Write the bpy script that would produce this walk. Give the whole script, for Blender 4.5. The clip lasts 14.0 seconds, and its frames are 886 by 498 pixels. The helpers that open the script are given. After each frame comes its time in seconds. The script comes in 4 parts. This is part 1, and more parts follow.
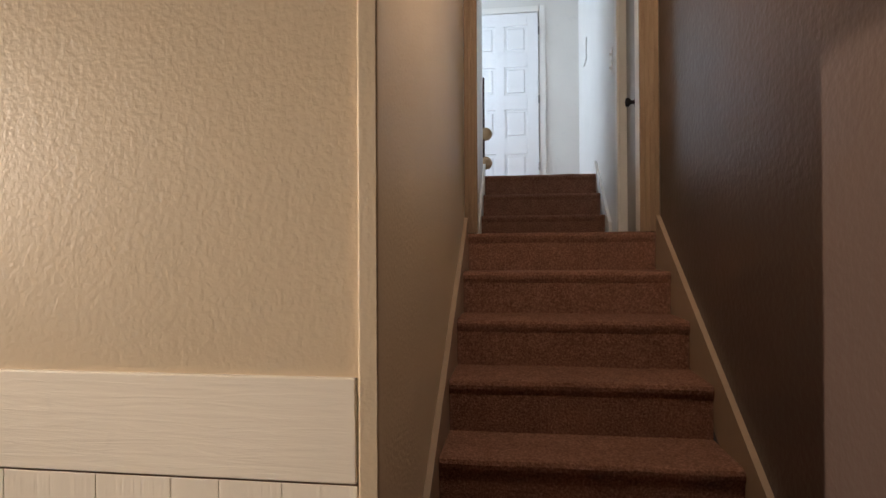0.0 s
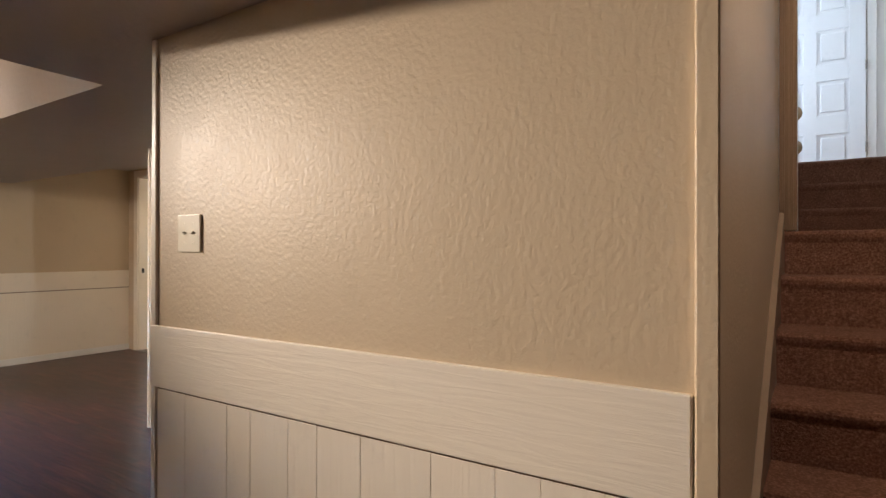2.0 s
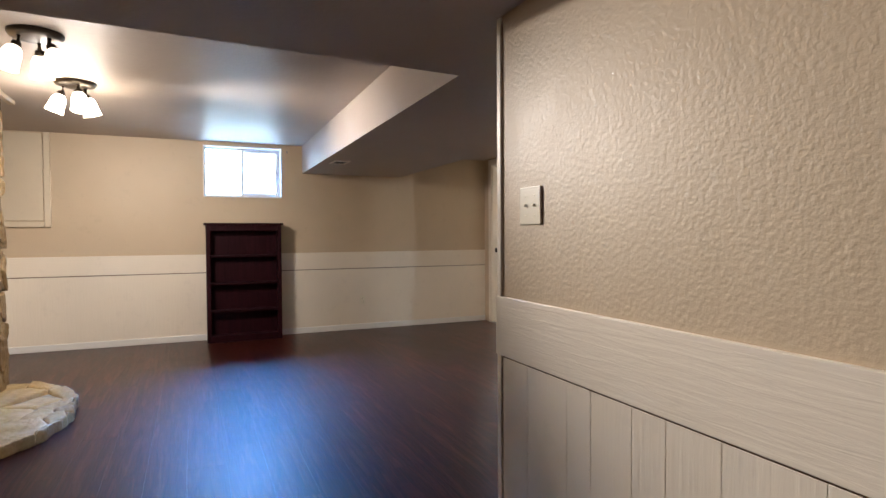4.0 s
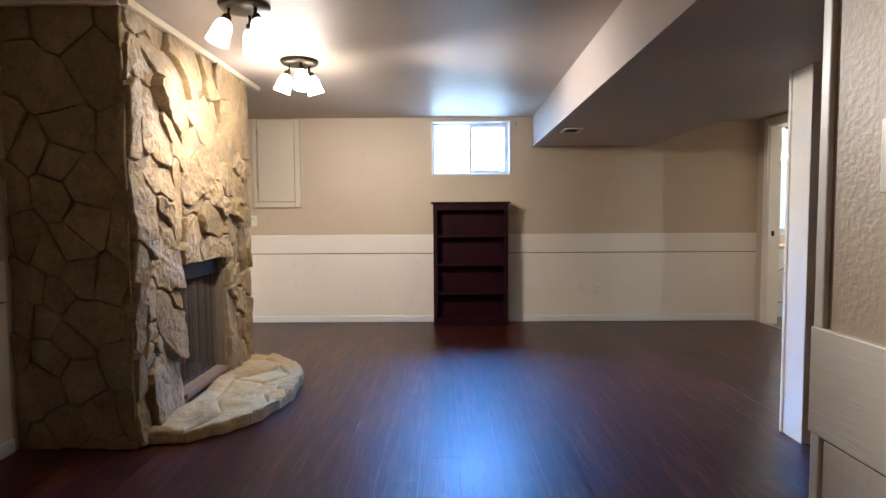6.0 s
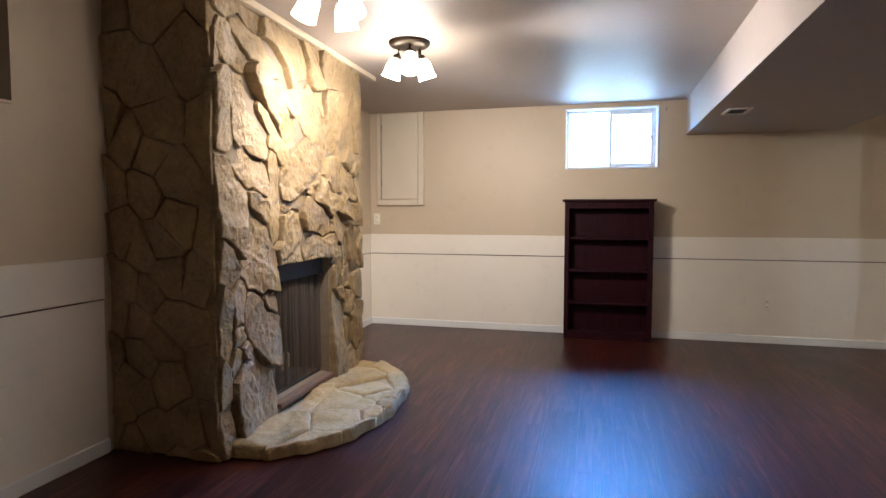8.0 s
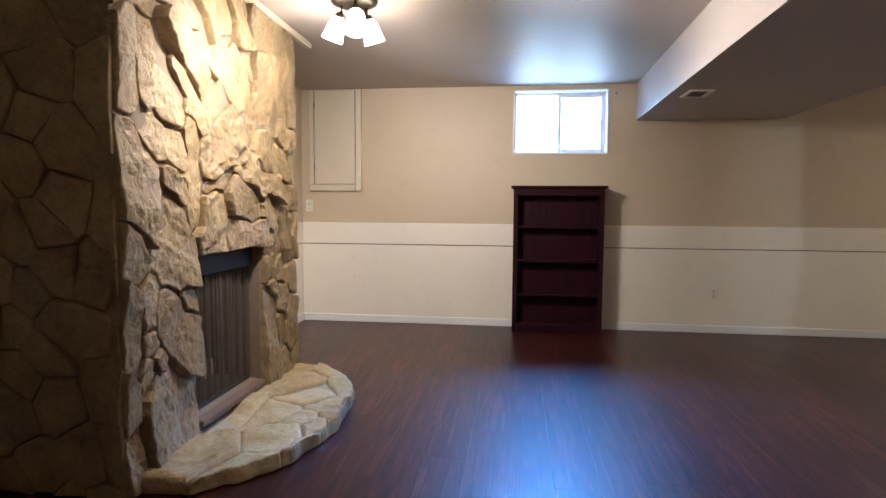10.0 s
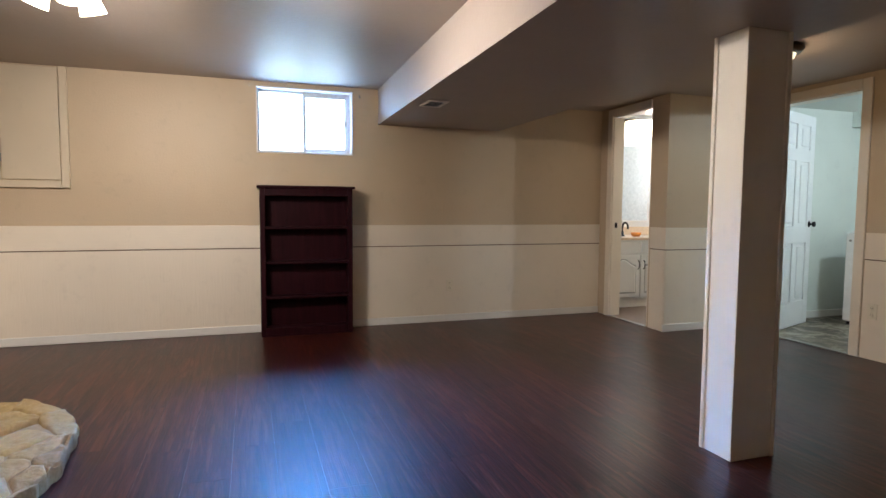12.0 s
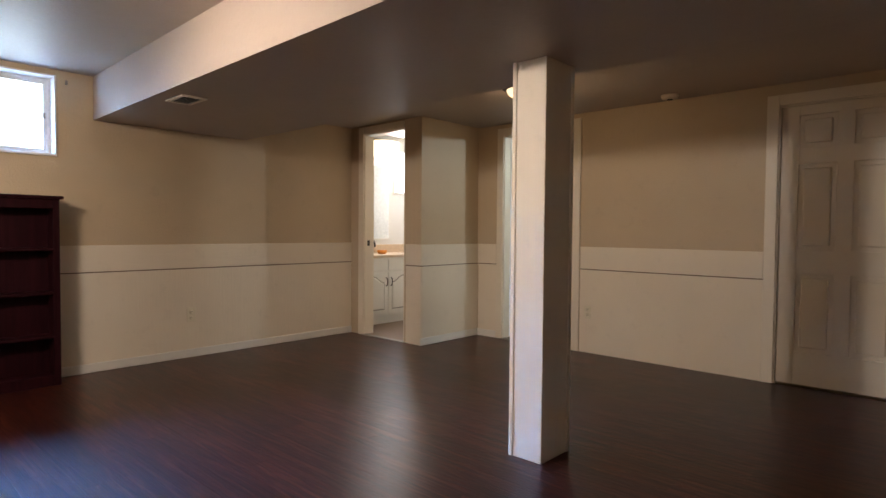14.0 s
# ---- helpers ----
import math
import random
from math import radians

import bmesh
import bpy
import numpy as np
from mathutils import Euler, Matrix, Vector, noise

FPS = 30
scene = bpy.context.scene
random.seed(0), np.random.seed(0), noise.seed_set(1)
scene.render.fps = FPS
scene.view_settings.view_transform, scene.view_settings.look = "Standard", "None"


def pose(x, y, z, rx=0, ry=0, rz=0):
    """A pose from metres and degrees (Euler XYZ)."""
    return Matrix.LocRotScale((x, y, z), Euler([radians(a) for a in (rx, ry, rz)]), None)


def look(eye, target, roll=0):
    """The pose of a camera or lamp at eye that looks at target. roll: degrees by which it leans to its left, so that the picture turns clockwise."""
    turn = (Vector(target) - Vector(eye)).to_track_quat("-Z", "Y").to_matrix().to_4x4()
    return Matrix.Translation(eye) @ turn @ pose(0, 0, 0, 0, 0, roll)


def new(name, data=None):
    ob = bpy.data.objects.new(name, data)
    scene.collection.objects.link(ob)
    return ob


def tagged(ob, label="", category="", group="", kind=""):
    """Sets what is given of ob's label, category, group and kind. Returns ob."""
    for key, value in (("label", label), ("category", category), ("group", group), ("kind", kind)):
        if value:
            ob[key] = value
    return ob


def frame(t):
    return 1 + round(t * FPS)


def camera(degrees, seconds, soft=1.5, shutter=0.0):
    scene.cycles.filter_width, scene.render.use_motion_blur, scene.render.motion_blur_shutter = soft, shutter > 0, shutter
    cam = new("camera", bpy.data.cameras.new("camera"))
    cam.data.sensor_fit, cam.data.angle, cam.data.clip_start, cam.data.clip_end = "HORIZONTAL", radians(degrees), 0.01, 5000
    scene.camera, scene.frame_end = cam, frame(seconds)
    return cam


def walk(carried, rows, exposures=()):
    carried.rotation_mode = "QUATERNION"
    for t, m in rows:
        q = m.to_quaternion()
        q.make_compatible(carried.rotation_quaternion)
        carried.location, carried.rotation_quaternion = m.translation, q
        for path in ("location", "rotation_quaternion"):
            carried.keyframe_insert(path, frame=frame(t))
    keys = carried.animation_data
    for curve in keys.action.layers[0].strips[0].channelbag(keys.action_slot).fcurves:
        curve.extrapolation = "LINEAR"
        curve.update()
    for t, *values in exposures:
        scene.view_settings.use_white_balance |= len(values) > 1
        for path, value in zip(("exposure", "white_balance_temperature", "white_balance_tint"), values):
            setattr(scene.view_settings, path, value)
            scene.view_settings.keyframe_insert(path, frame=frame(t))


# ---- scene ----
from mathutils import geometry

cam = camera(75.3, 14.0)
PATH = [
    (0, (0.153, 0.421, 1.183), (-0.111, 2.404, 1.197), -0.3),
    (0.5, (0.119, 0.432, 1.189), (-0.306, 2.386, 1.2), -0.2),
    (1, (0.089, 0.447, 1.192), (-0.538, 2.346, 1.202), -0.1),
    (1.5, (0.056, 0.451, 1.188), (-0.789, 2.263, 1.203), -0.3),
    (2, (0.031, 0.422, 1.194), (-1.068, 2.093, 1.199), 0.1),
    (2.5, (0.061, 0.519, 1.181), (-1.344, 1.943, 1.178), -0.1),
    (3, (0.035, 0.532, 1.172), (-1.557, 1.741, 1.154), -0.2),
    (3.5, (-0.006, 0.522, 1.17), (-1.741, 1.516, 1.133), -0.5),
    (4, (-0.087, 0.519, 1.159), (-1.919, 1.319, 1.108), -0.3),
    (6.5, (-0.887, 0.879, 1.157), (-2.862, 0.588, 1.04), -0.3),
    (7, (-0.995, 0.929, 1.158), (-2.927, 0.426, 1.046), -0.1),
    (9.5, (-1.611, 0.762, 1.124), (-3.551, 0.304, 0.962), 0.3),
    (10, (-1.626, 0.677, 1.11), (-3.604, 0.427, 0.962), 0.4),
    (10.5, (-1.596, 0.595, 1.112), (-3.591, 0.61, 0.969), 0.6),
    (11, (-1.567, 0.547, 1.114), (-3.546, 0.797, 0.973), 0.4),
    (11.5, (-1.572, 0.555, 1.121), (-3.517, 1.0, 0.979), 0.3),
    (12, (-1.643, 0.566, 1.11), (-3.533, 1.205, 0.969), 0.4),
    (12.5, (-1.788, 0.594, 1.114), (-3.604, 1.422, 0.98), 0.3),
    (13, (-1.938, 0.56, 1.114), (-3.643, 1.598, 0.998), 0.5),
    (13.5, (-2.052, 0.467, 1.097), (-3.566, 1.772, 1.009), 0.6),
    (14, (-2.133, 0.31, 1.083), (-3.483, 1.784, 1.019), 0.5),
]
walk(cam, [(t, look(eye, target, roll)) for t, eye, target, roll in PATH],
     exposures=[(0.0, 0.28, 6800, 12), (1.0, 0.26, 6780, 12), (2.0, 0.34, 6650, 12), (3.0, 0.28, 6350, 11), (4.0, 0.2, 6000, 10), (6.5, 0.25, 5650, 9), (9.5, 0.24, 5650, 9), (11.5, 0.12, 5850, 9), (13.0, 0.0, 6450, 12), (14.0, -0.04, 6800, 14)])

# ---- world and light ----
world = bpy.data.worlds.new("world")
scene.world = world
world.use_nodes = True
wn = world.node_tree.nodes
sky = wn.new("ShaderNodeTexSky")
sky.sky_type, sky.sun_disc, sky.sun_elevation, sky.sun_rotation = "NISHITA", False, radians(45), radians(200)
wn["Background"].inputs["Strength"].default_value = 0.08
world.node_tree.links.new(sky.outputs[0], wn["Background"].inputs["Color"])

WARM = (1.0, 0.87, 0.745)


def point_lamp(name, place, watts, colour, radius=0.03):
    data = bpy.data.lights.new(name, "POINT")
    data.energy, data.color, data.shadow_soft_size = watts, colour, radius
    ob = new(name, data)
    ob.matrix_world = Matrix.Translation(place)
    return ob


def spot_lamp(name, eye, target, watts, colour, cone, radius=0.03):
    data = bpy.data.lights.new(name, "SPOT")
    data.energy, data.color, data.shadow_soft_size = watts, colour, radius
    data.spot_size, data.spot_blend = radians(cone), 1.0
    ob = new(name, data)
    ob.matrix_world = look(eye, target)
    return ob


def area_lamp(name, eye, target, watts, colour, width, height):
    data = bpy.data.lights.new(name, "AREA")
    data.shape, data.size, data.size_y, data.energy, data.color = "RECTANGLE", width, height, watts, colour
    ob = new(name, data)
    ob.matrix_world = look(eye, target)
    return ob


area_lamp("hall_window_light", (-1.5, 6.2, 3.1), (0.6, 6.1, 2.9), 38, (0.62, 0.79, 1.0), 1.2, 1.3)
# added fill without a fixture, brightens the steps and stair walls
point_lamp("stairwell_fill", (0.36, 1.70, 2.62), 29, (1.0, 0.82, 0.65), 0.10)
point_lamp("laundry_light", (-4.25, 5.74, 2.07), 38, (0.84, 0.96, 1.0), 0.03)
area_lamp("bathroom_window_light", (-7.5, 5.52, 1.85), (-6.3, 5.2, 1.2), 17, (0.80, 0.90, 1.0), 0.4, 0.5)


# ---- materials ----
def material(name):
    m = bpy.data.materials.new(name)
    m.use_nodes = True
    t = m.node_tree
    return m, t.nodes, t.links, t.nodes["Principled BSDF"]


def coords(n, l, scale=(1, 1, 1), turn=(0, 0, 0)):
    tc, mp = n.new("ShaderNodeTexCoord"), n.new("ShaderNodeMapping")
    mp.inputs["Scale"].default_value = scale
    mp.inputs["Rotation"].default_value = turn
    g = n.new("ShaderNodeNewGeometry")
    l.new(g.outputs["Position"], mp.inputs["Vector"])
    return mp.outputs["Vector"]


def noise_tex(n, l, vec, scale, detail=4.0, rough=0.55, distort=0.0):
    t = n.new("ShaderNodeTexNoise")
    t.inputs["Scale"].default_value, t.inputs["Detail"].default_value = scale, detail
    t.inputs["Roughness"].default_value, t.inputs["Distortion"].default_value = rough, distort
    l.new(vec, t.inputs["Vector"])
    return t.outputs["Fac"]


def ramp(n, l, fac, stops):
    r = n.new("ShaderNodeValToRGB")
    e = r.color_ramp.elements
    while len(e) < len(stops):
        e.new(0.5)
    for k, (p, c) in enumerate(stops):
        e[k].position, e[k].color = p, (*c, 1)
    l.new(fac, r.inputs["Fac"])
    return r.outputs["Color"]


def bump(n, l, fac, strength, distance, base=None):
    b = n.new("ShaderNodeBump")
    b.inputs["Strength"].default_value, b.inputs["Distance"].default_value = strength, distance
    l.new(fac, b.inputs["Height"])
    if base is not None:
        l.new(base, b.inputs["Normal"])
    return b.outputs["Normal"]


def mixc(n, l, fac, a, b, mode="MIX"):
    m = n.new("ShaderNodeMix")
    m.data_type, m.blend_type = "RGBA", mode
    for sock, v in ((m.inputs[0], fac), (m.inputs[6], a), (m.inputs[7], b)):
        if isinstance(v, (int, float)):
            sock.default_value = v
        elif isinstance(v, tuple):
            sock.default_value = (*v, 1)
        else:
            l.new(v, sock)
    return m.outputs[2]


def shade(c, k):
    return tuple(min(1.0, v * k) for v in c)


def paint(name, colour, rough=0.4, peel=1.0, peel_scale=55.0, stain=0.06, grain=False):
    """Rolled paint over a knocked-down texture, with faint scuffs."""
    m, n, l, p = material(name)
    v = coords(n, l)
    big = noise_tex(n, l, v, 1.3, 3)
    small = noise_tex(n, l, v, 9.0, 5, 0.65)
    c = ramp(n, l, big, [(0.3, shade(colour, 1 - stain)), (0.7, shade(colour, 1 + stain))])
    dirt = ramp(n, l, small, [(0.30, shade(colour, 0.86)), (0.42, colour)])
    l.new(mixc(n, l, 0.35, c, dirt), p.inputs["Base Color"])
    r = n.new("ShaderNodeMapRange")
    r.inputs["To Min"].default_value, r.inputs["To Max"].default_value = rough - 0.06, rough + 0.10
    l.new(small, r.inputs["Value"])
    l.new(r.outputs[0], p.inputs["Roughness"])
    if grain:
        gv = coords(n, l, (2.2, 2.2, 30) if grain == "level" else (30, 30, 2.2))
        fine = noise_tex(n, l, gv, 2.2, 5, 0.6, 0.6)
    else:
        fine = noise_tex(n, l, v, peel_scale, 2.5, 0.5)
    p.inputs["Specular IOR Level"].default_value = 0.32
    l.new(bump(n, l, fine, 0.45 * peel, 0.004), p.inputs["Normal"])
    return m


TAN = (0.575, 0.460, 0.320)
CREAM = (0.83, 0.75, 0.63)
M_wall = paint("tan_wall_paint", TAN, 0.47, 0.85, 92)
M_rail = paint("cream_rail_paint", CREAM, 0.40, 1.0, 75, 0.06, "level")
M_panel = paint("cream_panel_paint", CREAM, 0.42, 0.85, 60, 0.05, True)
M_trim = paint("cream_trim_paint", (0.82, 0.75, 0.64), 0.38, 0.25, 40)
M_white = paint("white_trim_paint", (0.82, 0.80, 0.76), 0.35, 0.2, 40, 0.03)
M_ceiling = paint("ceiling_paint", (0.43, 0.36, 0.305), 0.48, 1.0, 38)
M_upper = paint("hall_wall_paint", (0.72, 0.70, 0.665), 0.5, 0.5, 60)
M_laundry = paint("laundry_wall_paint", (0.72, 0.76, 0.72), 0.5, 0.5, 60)
M_bath = paint("bath_wall_paint", (0.78, 0.77, 0.76), 0.5, 0.1, 60, 0.02)
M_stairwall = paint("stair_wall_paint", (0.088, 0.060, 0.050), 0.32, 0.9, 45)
M_plate = paint("ivory_plastic", (0.80, 0.74, 0.60), 0.3, 0.0, 40, 0.02)
M_appliance = paint("appliance_enamel", (0.82, 0.83, 0.82), 0.25, 0.05, 40, 0.02)


def wood_floor():
    m, n, l, p = material("dark_plank_vinyl")
    v = coords(n, l, (1.6, 22, 1))
    info = n.new("ShaderNodeObjectInfo")
    sh = n.new("ShaderNodeVectorMath")
    sh.operation = "ADD"
    mul = n.new("ShaderNodeMath")
    mul.operation = "MULTIPLY"
    mul.inputs[1].default_value = 37.0
    l.new(info.outputs["Random"], mul.inputs[0])
    l.new(v, sh.inputs[0])
    l.new(mul.outputs[0], sh.inputs[1])
    g = noise_tex(n, l, sh.outputs[0], 1.6, 6, 0.62, 0.8)
    fine = noise_tex(n, l, sh.outputs[0], 7.0, 4, 0.6)
    base = ramp(n, l, g, [(0.34, (0.016, 0.0042, 0.0042)), (0.50, (0.054, 0.0126, 0.0090)), (0.60, (0.100, 0.026, 0.0150)), (0.72, (0.15, 0.050, 0.030))])
    tone = ramp(n, l, info.outputs["Random"], [(0.0, (0.55, 0.52, 0.55)), (1.0, (1.0, 1.0, 1.0))])
    l.new(mixc(n, l, 1.0, base, tone, "MULTIPLY"), p.inputs["Base Color"])
    wear = noise_tex(n, l, coords(n, l), 2.4, 5, 0.6)
    r = n.new("ShaderNodeMapRange")
    r.inputs["To Min"].default_value, r.inputs["To Max"].default_value = 0.235, 0.36
    l.new(mixc(n, l, 0.5, wear, fine), r.inputs["Value"])
    l.new(r.outputs[0], p.inputs["Roughness"])
    p.inputs["Specular IOR Level"].default_value = 0.26
    # blue of the window daylight put into the floor's reflection colour
    p.inputs["Specular Tint"].default_value = (0.78, 0.86, 1.0, 1)
    strip = noise_tex(n, l, coords(n, l, (1.3, 55, 1)), 1.0, 4, 0.6)
    hair = noise_tex(n, l, coords(n, l, (3.0, 210, 1)), 1.0, 2, 0.5)
    relief = bump(n, l, hair, 0.6, 0.0016, bump(n, l, fine, 0.25, 0.0012))
    l.new(bump(n, l, strip, 0.45, 0.0018, relief), p.inputs["Normal"])
    return m


def dark_wood(name, a, b, rough=0.32):
    m, n, l, p = material(name)
    v = coords(n, l, (18, 18, 1.2))
    g = noise_tex(n, l, v, 2.0, 6, 0.6, 0.7)
    l.new(ramp(n, l, g, [(0.3, a), (0.75, b)]), p.inputs["Base Color"])
    p.inputs["Roughness"].default_value = rough
    p.inputs["Specular IOR Level"].default_value = 0.12
    l.new(bump(n, l, g, 0.12, 0.001), p.inputs["Normal"])
    return m


def carpet():
    m, n, l, p = material("brown_carpet")
    v = coords(n, l)
    f = noise_tex(n, l, v, 125, 3, 0.75)
    b = noise_tex(n, l, v, 14, 4, 0.6)
    c = ramp(n, l, f, [(0.32, (0.075, 0.030, 0.021)), (0.5, (0.215, 0.104, 0.071)), (0.68, (0.42, 0.24, 0.172))])
    l.new(mixc(n, l, 0.35, c, ramp(n, l, b, [(0.3, (0.145, 0.069, 0.048)), (0.7, (0.275, 0.142, 0.098))])), p.inputs["Base Color"])
    p.inputs["Roughness"].default_value = 0.95
    p.inputs["Specular IOR Level"].default_value = 0.1
    l.new(bump(n, l, f, 1.0, 0.008), p.inputs["Normal"])
    return m


def stone(name, lo, mid, hi, rough=0.62, relief=1.0):
    m, n, l, p = material(name)
    v = coords(n, l)
    info = n.new("ShaderNodeObjectInfo")
    a = noise_tex(n, l, v, 7, 6, 0.65, 0.4)
    b = noise_tex(n, l, v, 45, 5, 0.7)
    c = ramp(n, l, a, [(0.28, lo), (0.5, mid), (0.75, hi)])
    tone = ramp(n, l, info.outputs["Random"], [(0.0, (0.74, 0.70, 0.64)), (0.6, (0.95, 0.93, 0.9)), (1.0, (1.0, 0.96, 0.86))])
    c = mixc(n, l, 1.0, c, tone, "MULTIPLY")
    c = mixc(n, l, 0.25, c, ramp(n, l, b, [(0.35, shade(lo, 0.7)), (0.6, hi)]))
    l.new(c, p.inputs["Base Color"])
    p.inputs["Roughness"].default_value = rough
    vr = n.new("ShaderNodeTexVoronoi")
    vr.inputs["Scale"].default_value = 22.0
    l.new(v, vr.inputs["Vector"])
    n1 = bump(n, l, vr.outputs["Distance"], 0.25 * relief, 0.010)
    n2 = bump(n, l, a, 0.7 * relief, 0.030, n1)
    l.new(bump(n, l, b, 0.8 * relief, 0.009, n2), p.inputs["Normal"])
    return m


def plain(name, colour, rough=0.5, metal=0.0, spec=None):
    m, n, l, p = material(name)
    v = coords(n, l)
    f = noise_tex(n, l, v, 30, 4, 0.6)
    l.new(ramp(n, l, f, [(0.3, shade(colour, 0.88)), (0.7, shade(colour, 1.08))]), p.inputs["Base Color"])
    p.inputs["Roughness"].default_value, p.inputs["Metallic"].default_value = rough, metal
    if spec is not None:
        p.inputs["Specular IOR Level"].default_value = spec
    return m


def glow(name, colour, strength):
    m, n, l, p = material(name)
    p.inputs["Base Color"].default_value = (*colour, 1)
    p.inputs["Emission Color"].default_value = (*colour, 1)
    p.inputs["Emission Strength"].default_value = strength
    return m


def glass(name, tint=(1, 1, 1), rough=0.0):
    m, n, l, p = material(name)
    p.inputs["Base Color"].default_value = (*tint, 1)
    p.inputs["Transmission Weight"].default_value = 1.0
    p.inputs["Roughness"].default_value = rough
    p.inputs["IOR"].default_value = 1.45
    return m


def screen_mesh():
    m, n, l, p = material("chain_mesh")
    p.inputs["Base Color"].default_value = (0.15, 0.115, 0.088, 1)
    p.inputs["Metallic"].default_value, p.inputs["Roughness"].default_value = 0.4, 0.5
    v = coords(n, l, (240, 240, 240))
    w = n.new("ShaderNodeTexChecker")
    w.inputs["Scale"].default_value = 1.0
    l.new(v, w.inputs["Vector"])
    mr = n.new("ShaderNodeMapRange")
    mr.inputs["To Min"].default_value, mr.inputs["To Max"].default_value = 0.30, 0.75
    l.new(w.outputs["Fac"], mr.inputs["Value"])
    l.new(mr.outputs[0], p.inputs["Alpha"])
    return m


def vinyl_stone():
    m, n, l, p = material("stone_pattern_vinyl")
    v = coords(n, l)
    a = noise_tex(n, l, v, 6, 6, 0.65, 1.2)
    l.new(ramp(n, l, a, [(0.40, (0.035, 0.026, 0.018)), (0.5, (0.16, 0.13, 0.09)), (0.60, (0.36, 0.33, 0.27))]), p.inputs["Base Color"])
    p.inputs["Roughness"].default_value = 0.35
    return m


M_floor = wood_floor()
M_mahogany = dark_wood("mahogany_stain", (0.014, 0.0021, 0.0042), (0.032, 0.0055, 0.0092), 0.5)
M_carpet = carpet()
M_stone = stone("buff_fieldstone", (0.135, 0.084, 0.038), (0.280, 0.190, 0.088), (0.42, 0.305, 0.155), 0.40)
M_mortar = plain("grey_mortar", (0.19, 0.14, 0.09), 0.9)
M_hearthstone = stone("pale_flagstone", (0.34, 0.24, 0.105), (0.48, 0.355, 0.168), (0.60, 0.465, 0.245), 0.42, 0.8)
M_bronze = plain("oiled_bronze", (0.055, 0.040, 0.030), 0.38, 0.85)
M_black = plain("black_metal", (0.014, 0.013, 0.014), 0.5, 0.2, 0.3)
M_soot = plain("sooty_firebrick", (0.045, 0.038, 0.032), 0.9)
M_ash = plain("pale_ash", (0.42, 0.33, 0.24), 0.95)
M_screen = screen_mesh()
M_vinyl = vinyl_stone()
M_alu = plain("white_window_frame", (0.74, 0.76, 0.78), 0.4)
M_glass = glass("clear_glass")
M_mirror = plain("mirror_silver", (0.9, 0.92, 0.92), 0.02, 1.0)
M_bulb = glow("lit_frosted_shade", (1.0, 0.88, 0.68), 2.4)
M_bulb_hot = glow("glaring_frosted_shade", (1.0, 0.86, 0.62), 22.0)
M_dome = glow("lit_dome_glass", (1.0, 0.80, 0.50), 1.6)
M_bathbulb = glow("lit_bath_shade", (1.0, 0.86, 0.62), 5.0)
M_skyglow = glow("outdoor_sky", (0.15, 0.42, 1.0), 470.0)
M_daylight = glow("outdoor_sunlit_ground", (0.74, 0.93, 1.0), 9.0)
M_bathday = glow("bathroom_daylight", (0.80, 0.90, 1.0), 3.0)
M_counter = plain("beige_laminate", (0.62, 0.47, 0.33), 0.3)
M_amber = plain("amber_plastic", (0.75, 0.27, 0.05), 0.25)
M_dark = plain("dark_slot", (0.02, 0.018, 0.016), 0.8)
M_bathfloor = plain("brown_vinyl", (0.20, 0.135, 0.095), 0.4)
M_ledge = plain("brown_ledge", (0.15, 0.085, 0.05), 0.6)
M_bed = plain("pale_mortar", (0.42, 0.35, 0.25), 0.9)
M_gap = plain("dark_joint", (0.16, 0.095, 0.056), 0.8)
# lighter than the wall tan: lamplight on the door is put into its paint
M_access_lit = paint("access_door_lit_paint", (0.66, 0.57, 0.43), 0.4, 0.4, 50)
M_steel = plain("grey_steel", (0.32, 0.31, 0.30), 0.4, 0.8)
M_well = plain("window_well_dusk", (0.16, 0.19, 0.20), 0.8)


# ---- mesh helpers ----
def add_box(bm, x0, x1, y0, y1, z0, z1, bevel=0.0, segs=2):
    r = bmesh.ops.create_cube(bm, size=1.0)
    for vert in r["verts"]:
        vert.co = Vector((x0 + (vert.co.x + 0.5) * (x1 - x0), y0 + (vert.co.y + 0.5) * (y1 - y0), z0 + (vert.co.z + 0.5) * (z1 - z0)))
    if bevel:
        edges = list({e for vert in r["verts"] for e in vert.link_edges})
        bmesh.ops.bevel(bm, geom=edges, offset=bevel, segments=segs, profile=0.5, affect="EDGES")
    return bm


def box(x0, x1, y0, y1, z0, z1, bevel=0.0, segs=2):
    return add_box(bmesh.new(), x0, x1, y0, y1, z0, z1, bevel, segs)


def boxes(*rows, bevel=0.0):
    bm = bmesh.new()
    for r in rows:
        add_box(bm, *r, bevel)
    return bm


def turned(bm, m):
    bmesh.ops.transform(bm, matrix=m, verts=bm.verts)
    return bm


def lathe(profile, segs=24):
    """A turned shape round z from (radius, z) pairs."""
    bm = bmesh.new()
    rings = []
    for r, z in profile:
        rings.append([bm.verts.new((r * math.cos(2 * math.pi * k / segs), r * math.sin(2 * math.pi * k / segs), z)) for k in range(segs)])
    for a, b in zip(rings, rings[1:]):
        for k in range(segs):
            bm.faces.new((a[k], a[(k + 1) % segs], b[(k + 1) % segs], b[k]))
    if profile[0][0] > 1e-4:
        bm.faces.new(rings[0][::-1])
    if profile[-1][0] > 1e-4:
        bm.faces.new(rings[-1])
    bmesh.ops.remove_doubles(bm, verts=bm.verts, dist=1e-5)
    bmesh.ops.recalc_face_normals(bm, faces=bm.faces)
    for f in bm.faces:
        f.smooth = True
    return bm


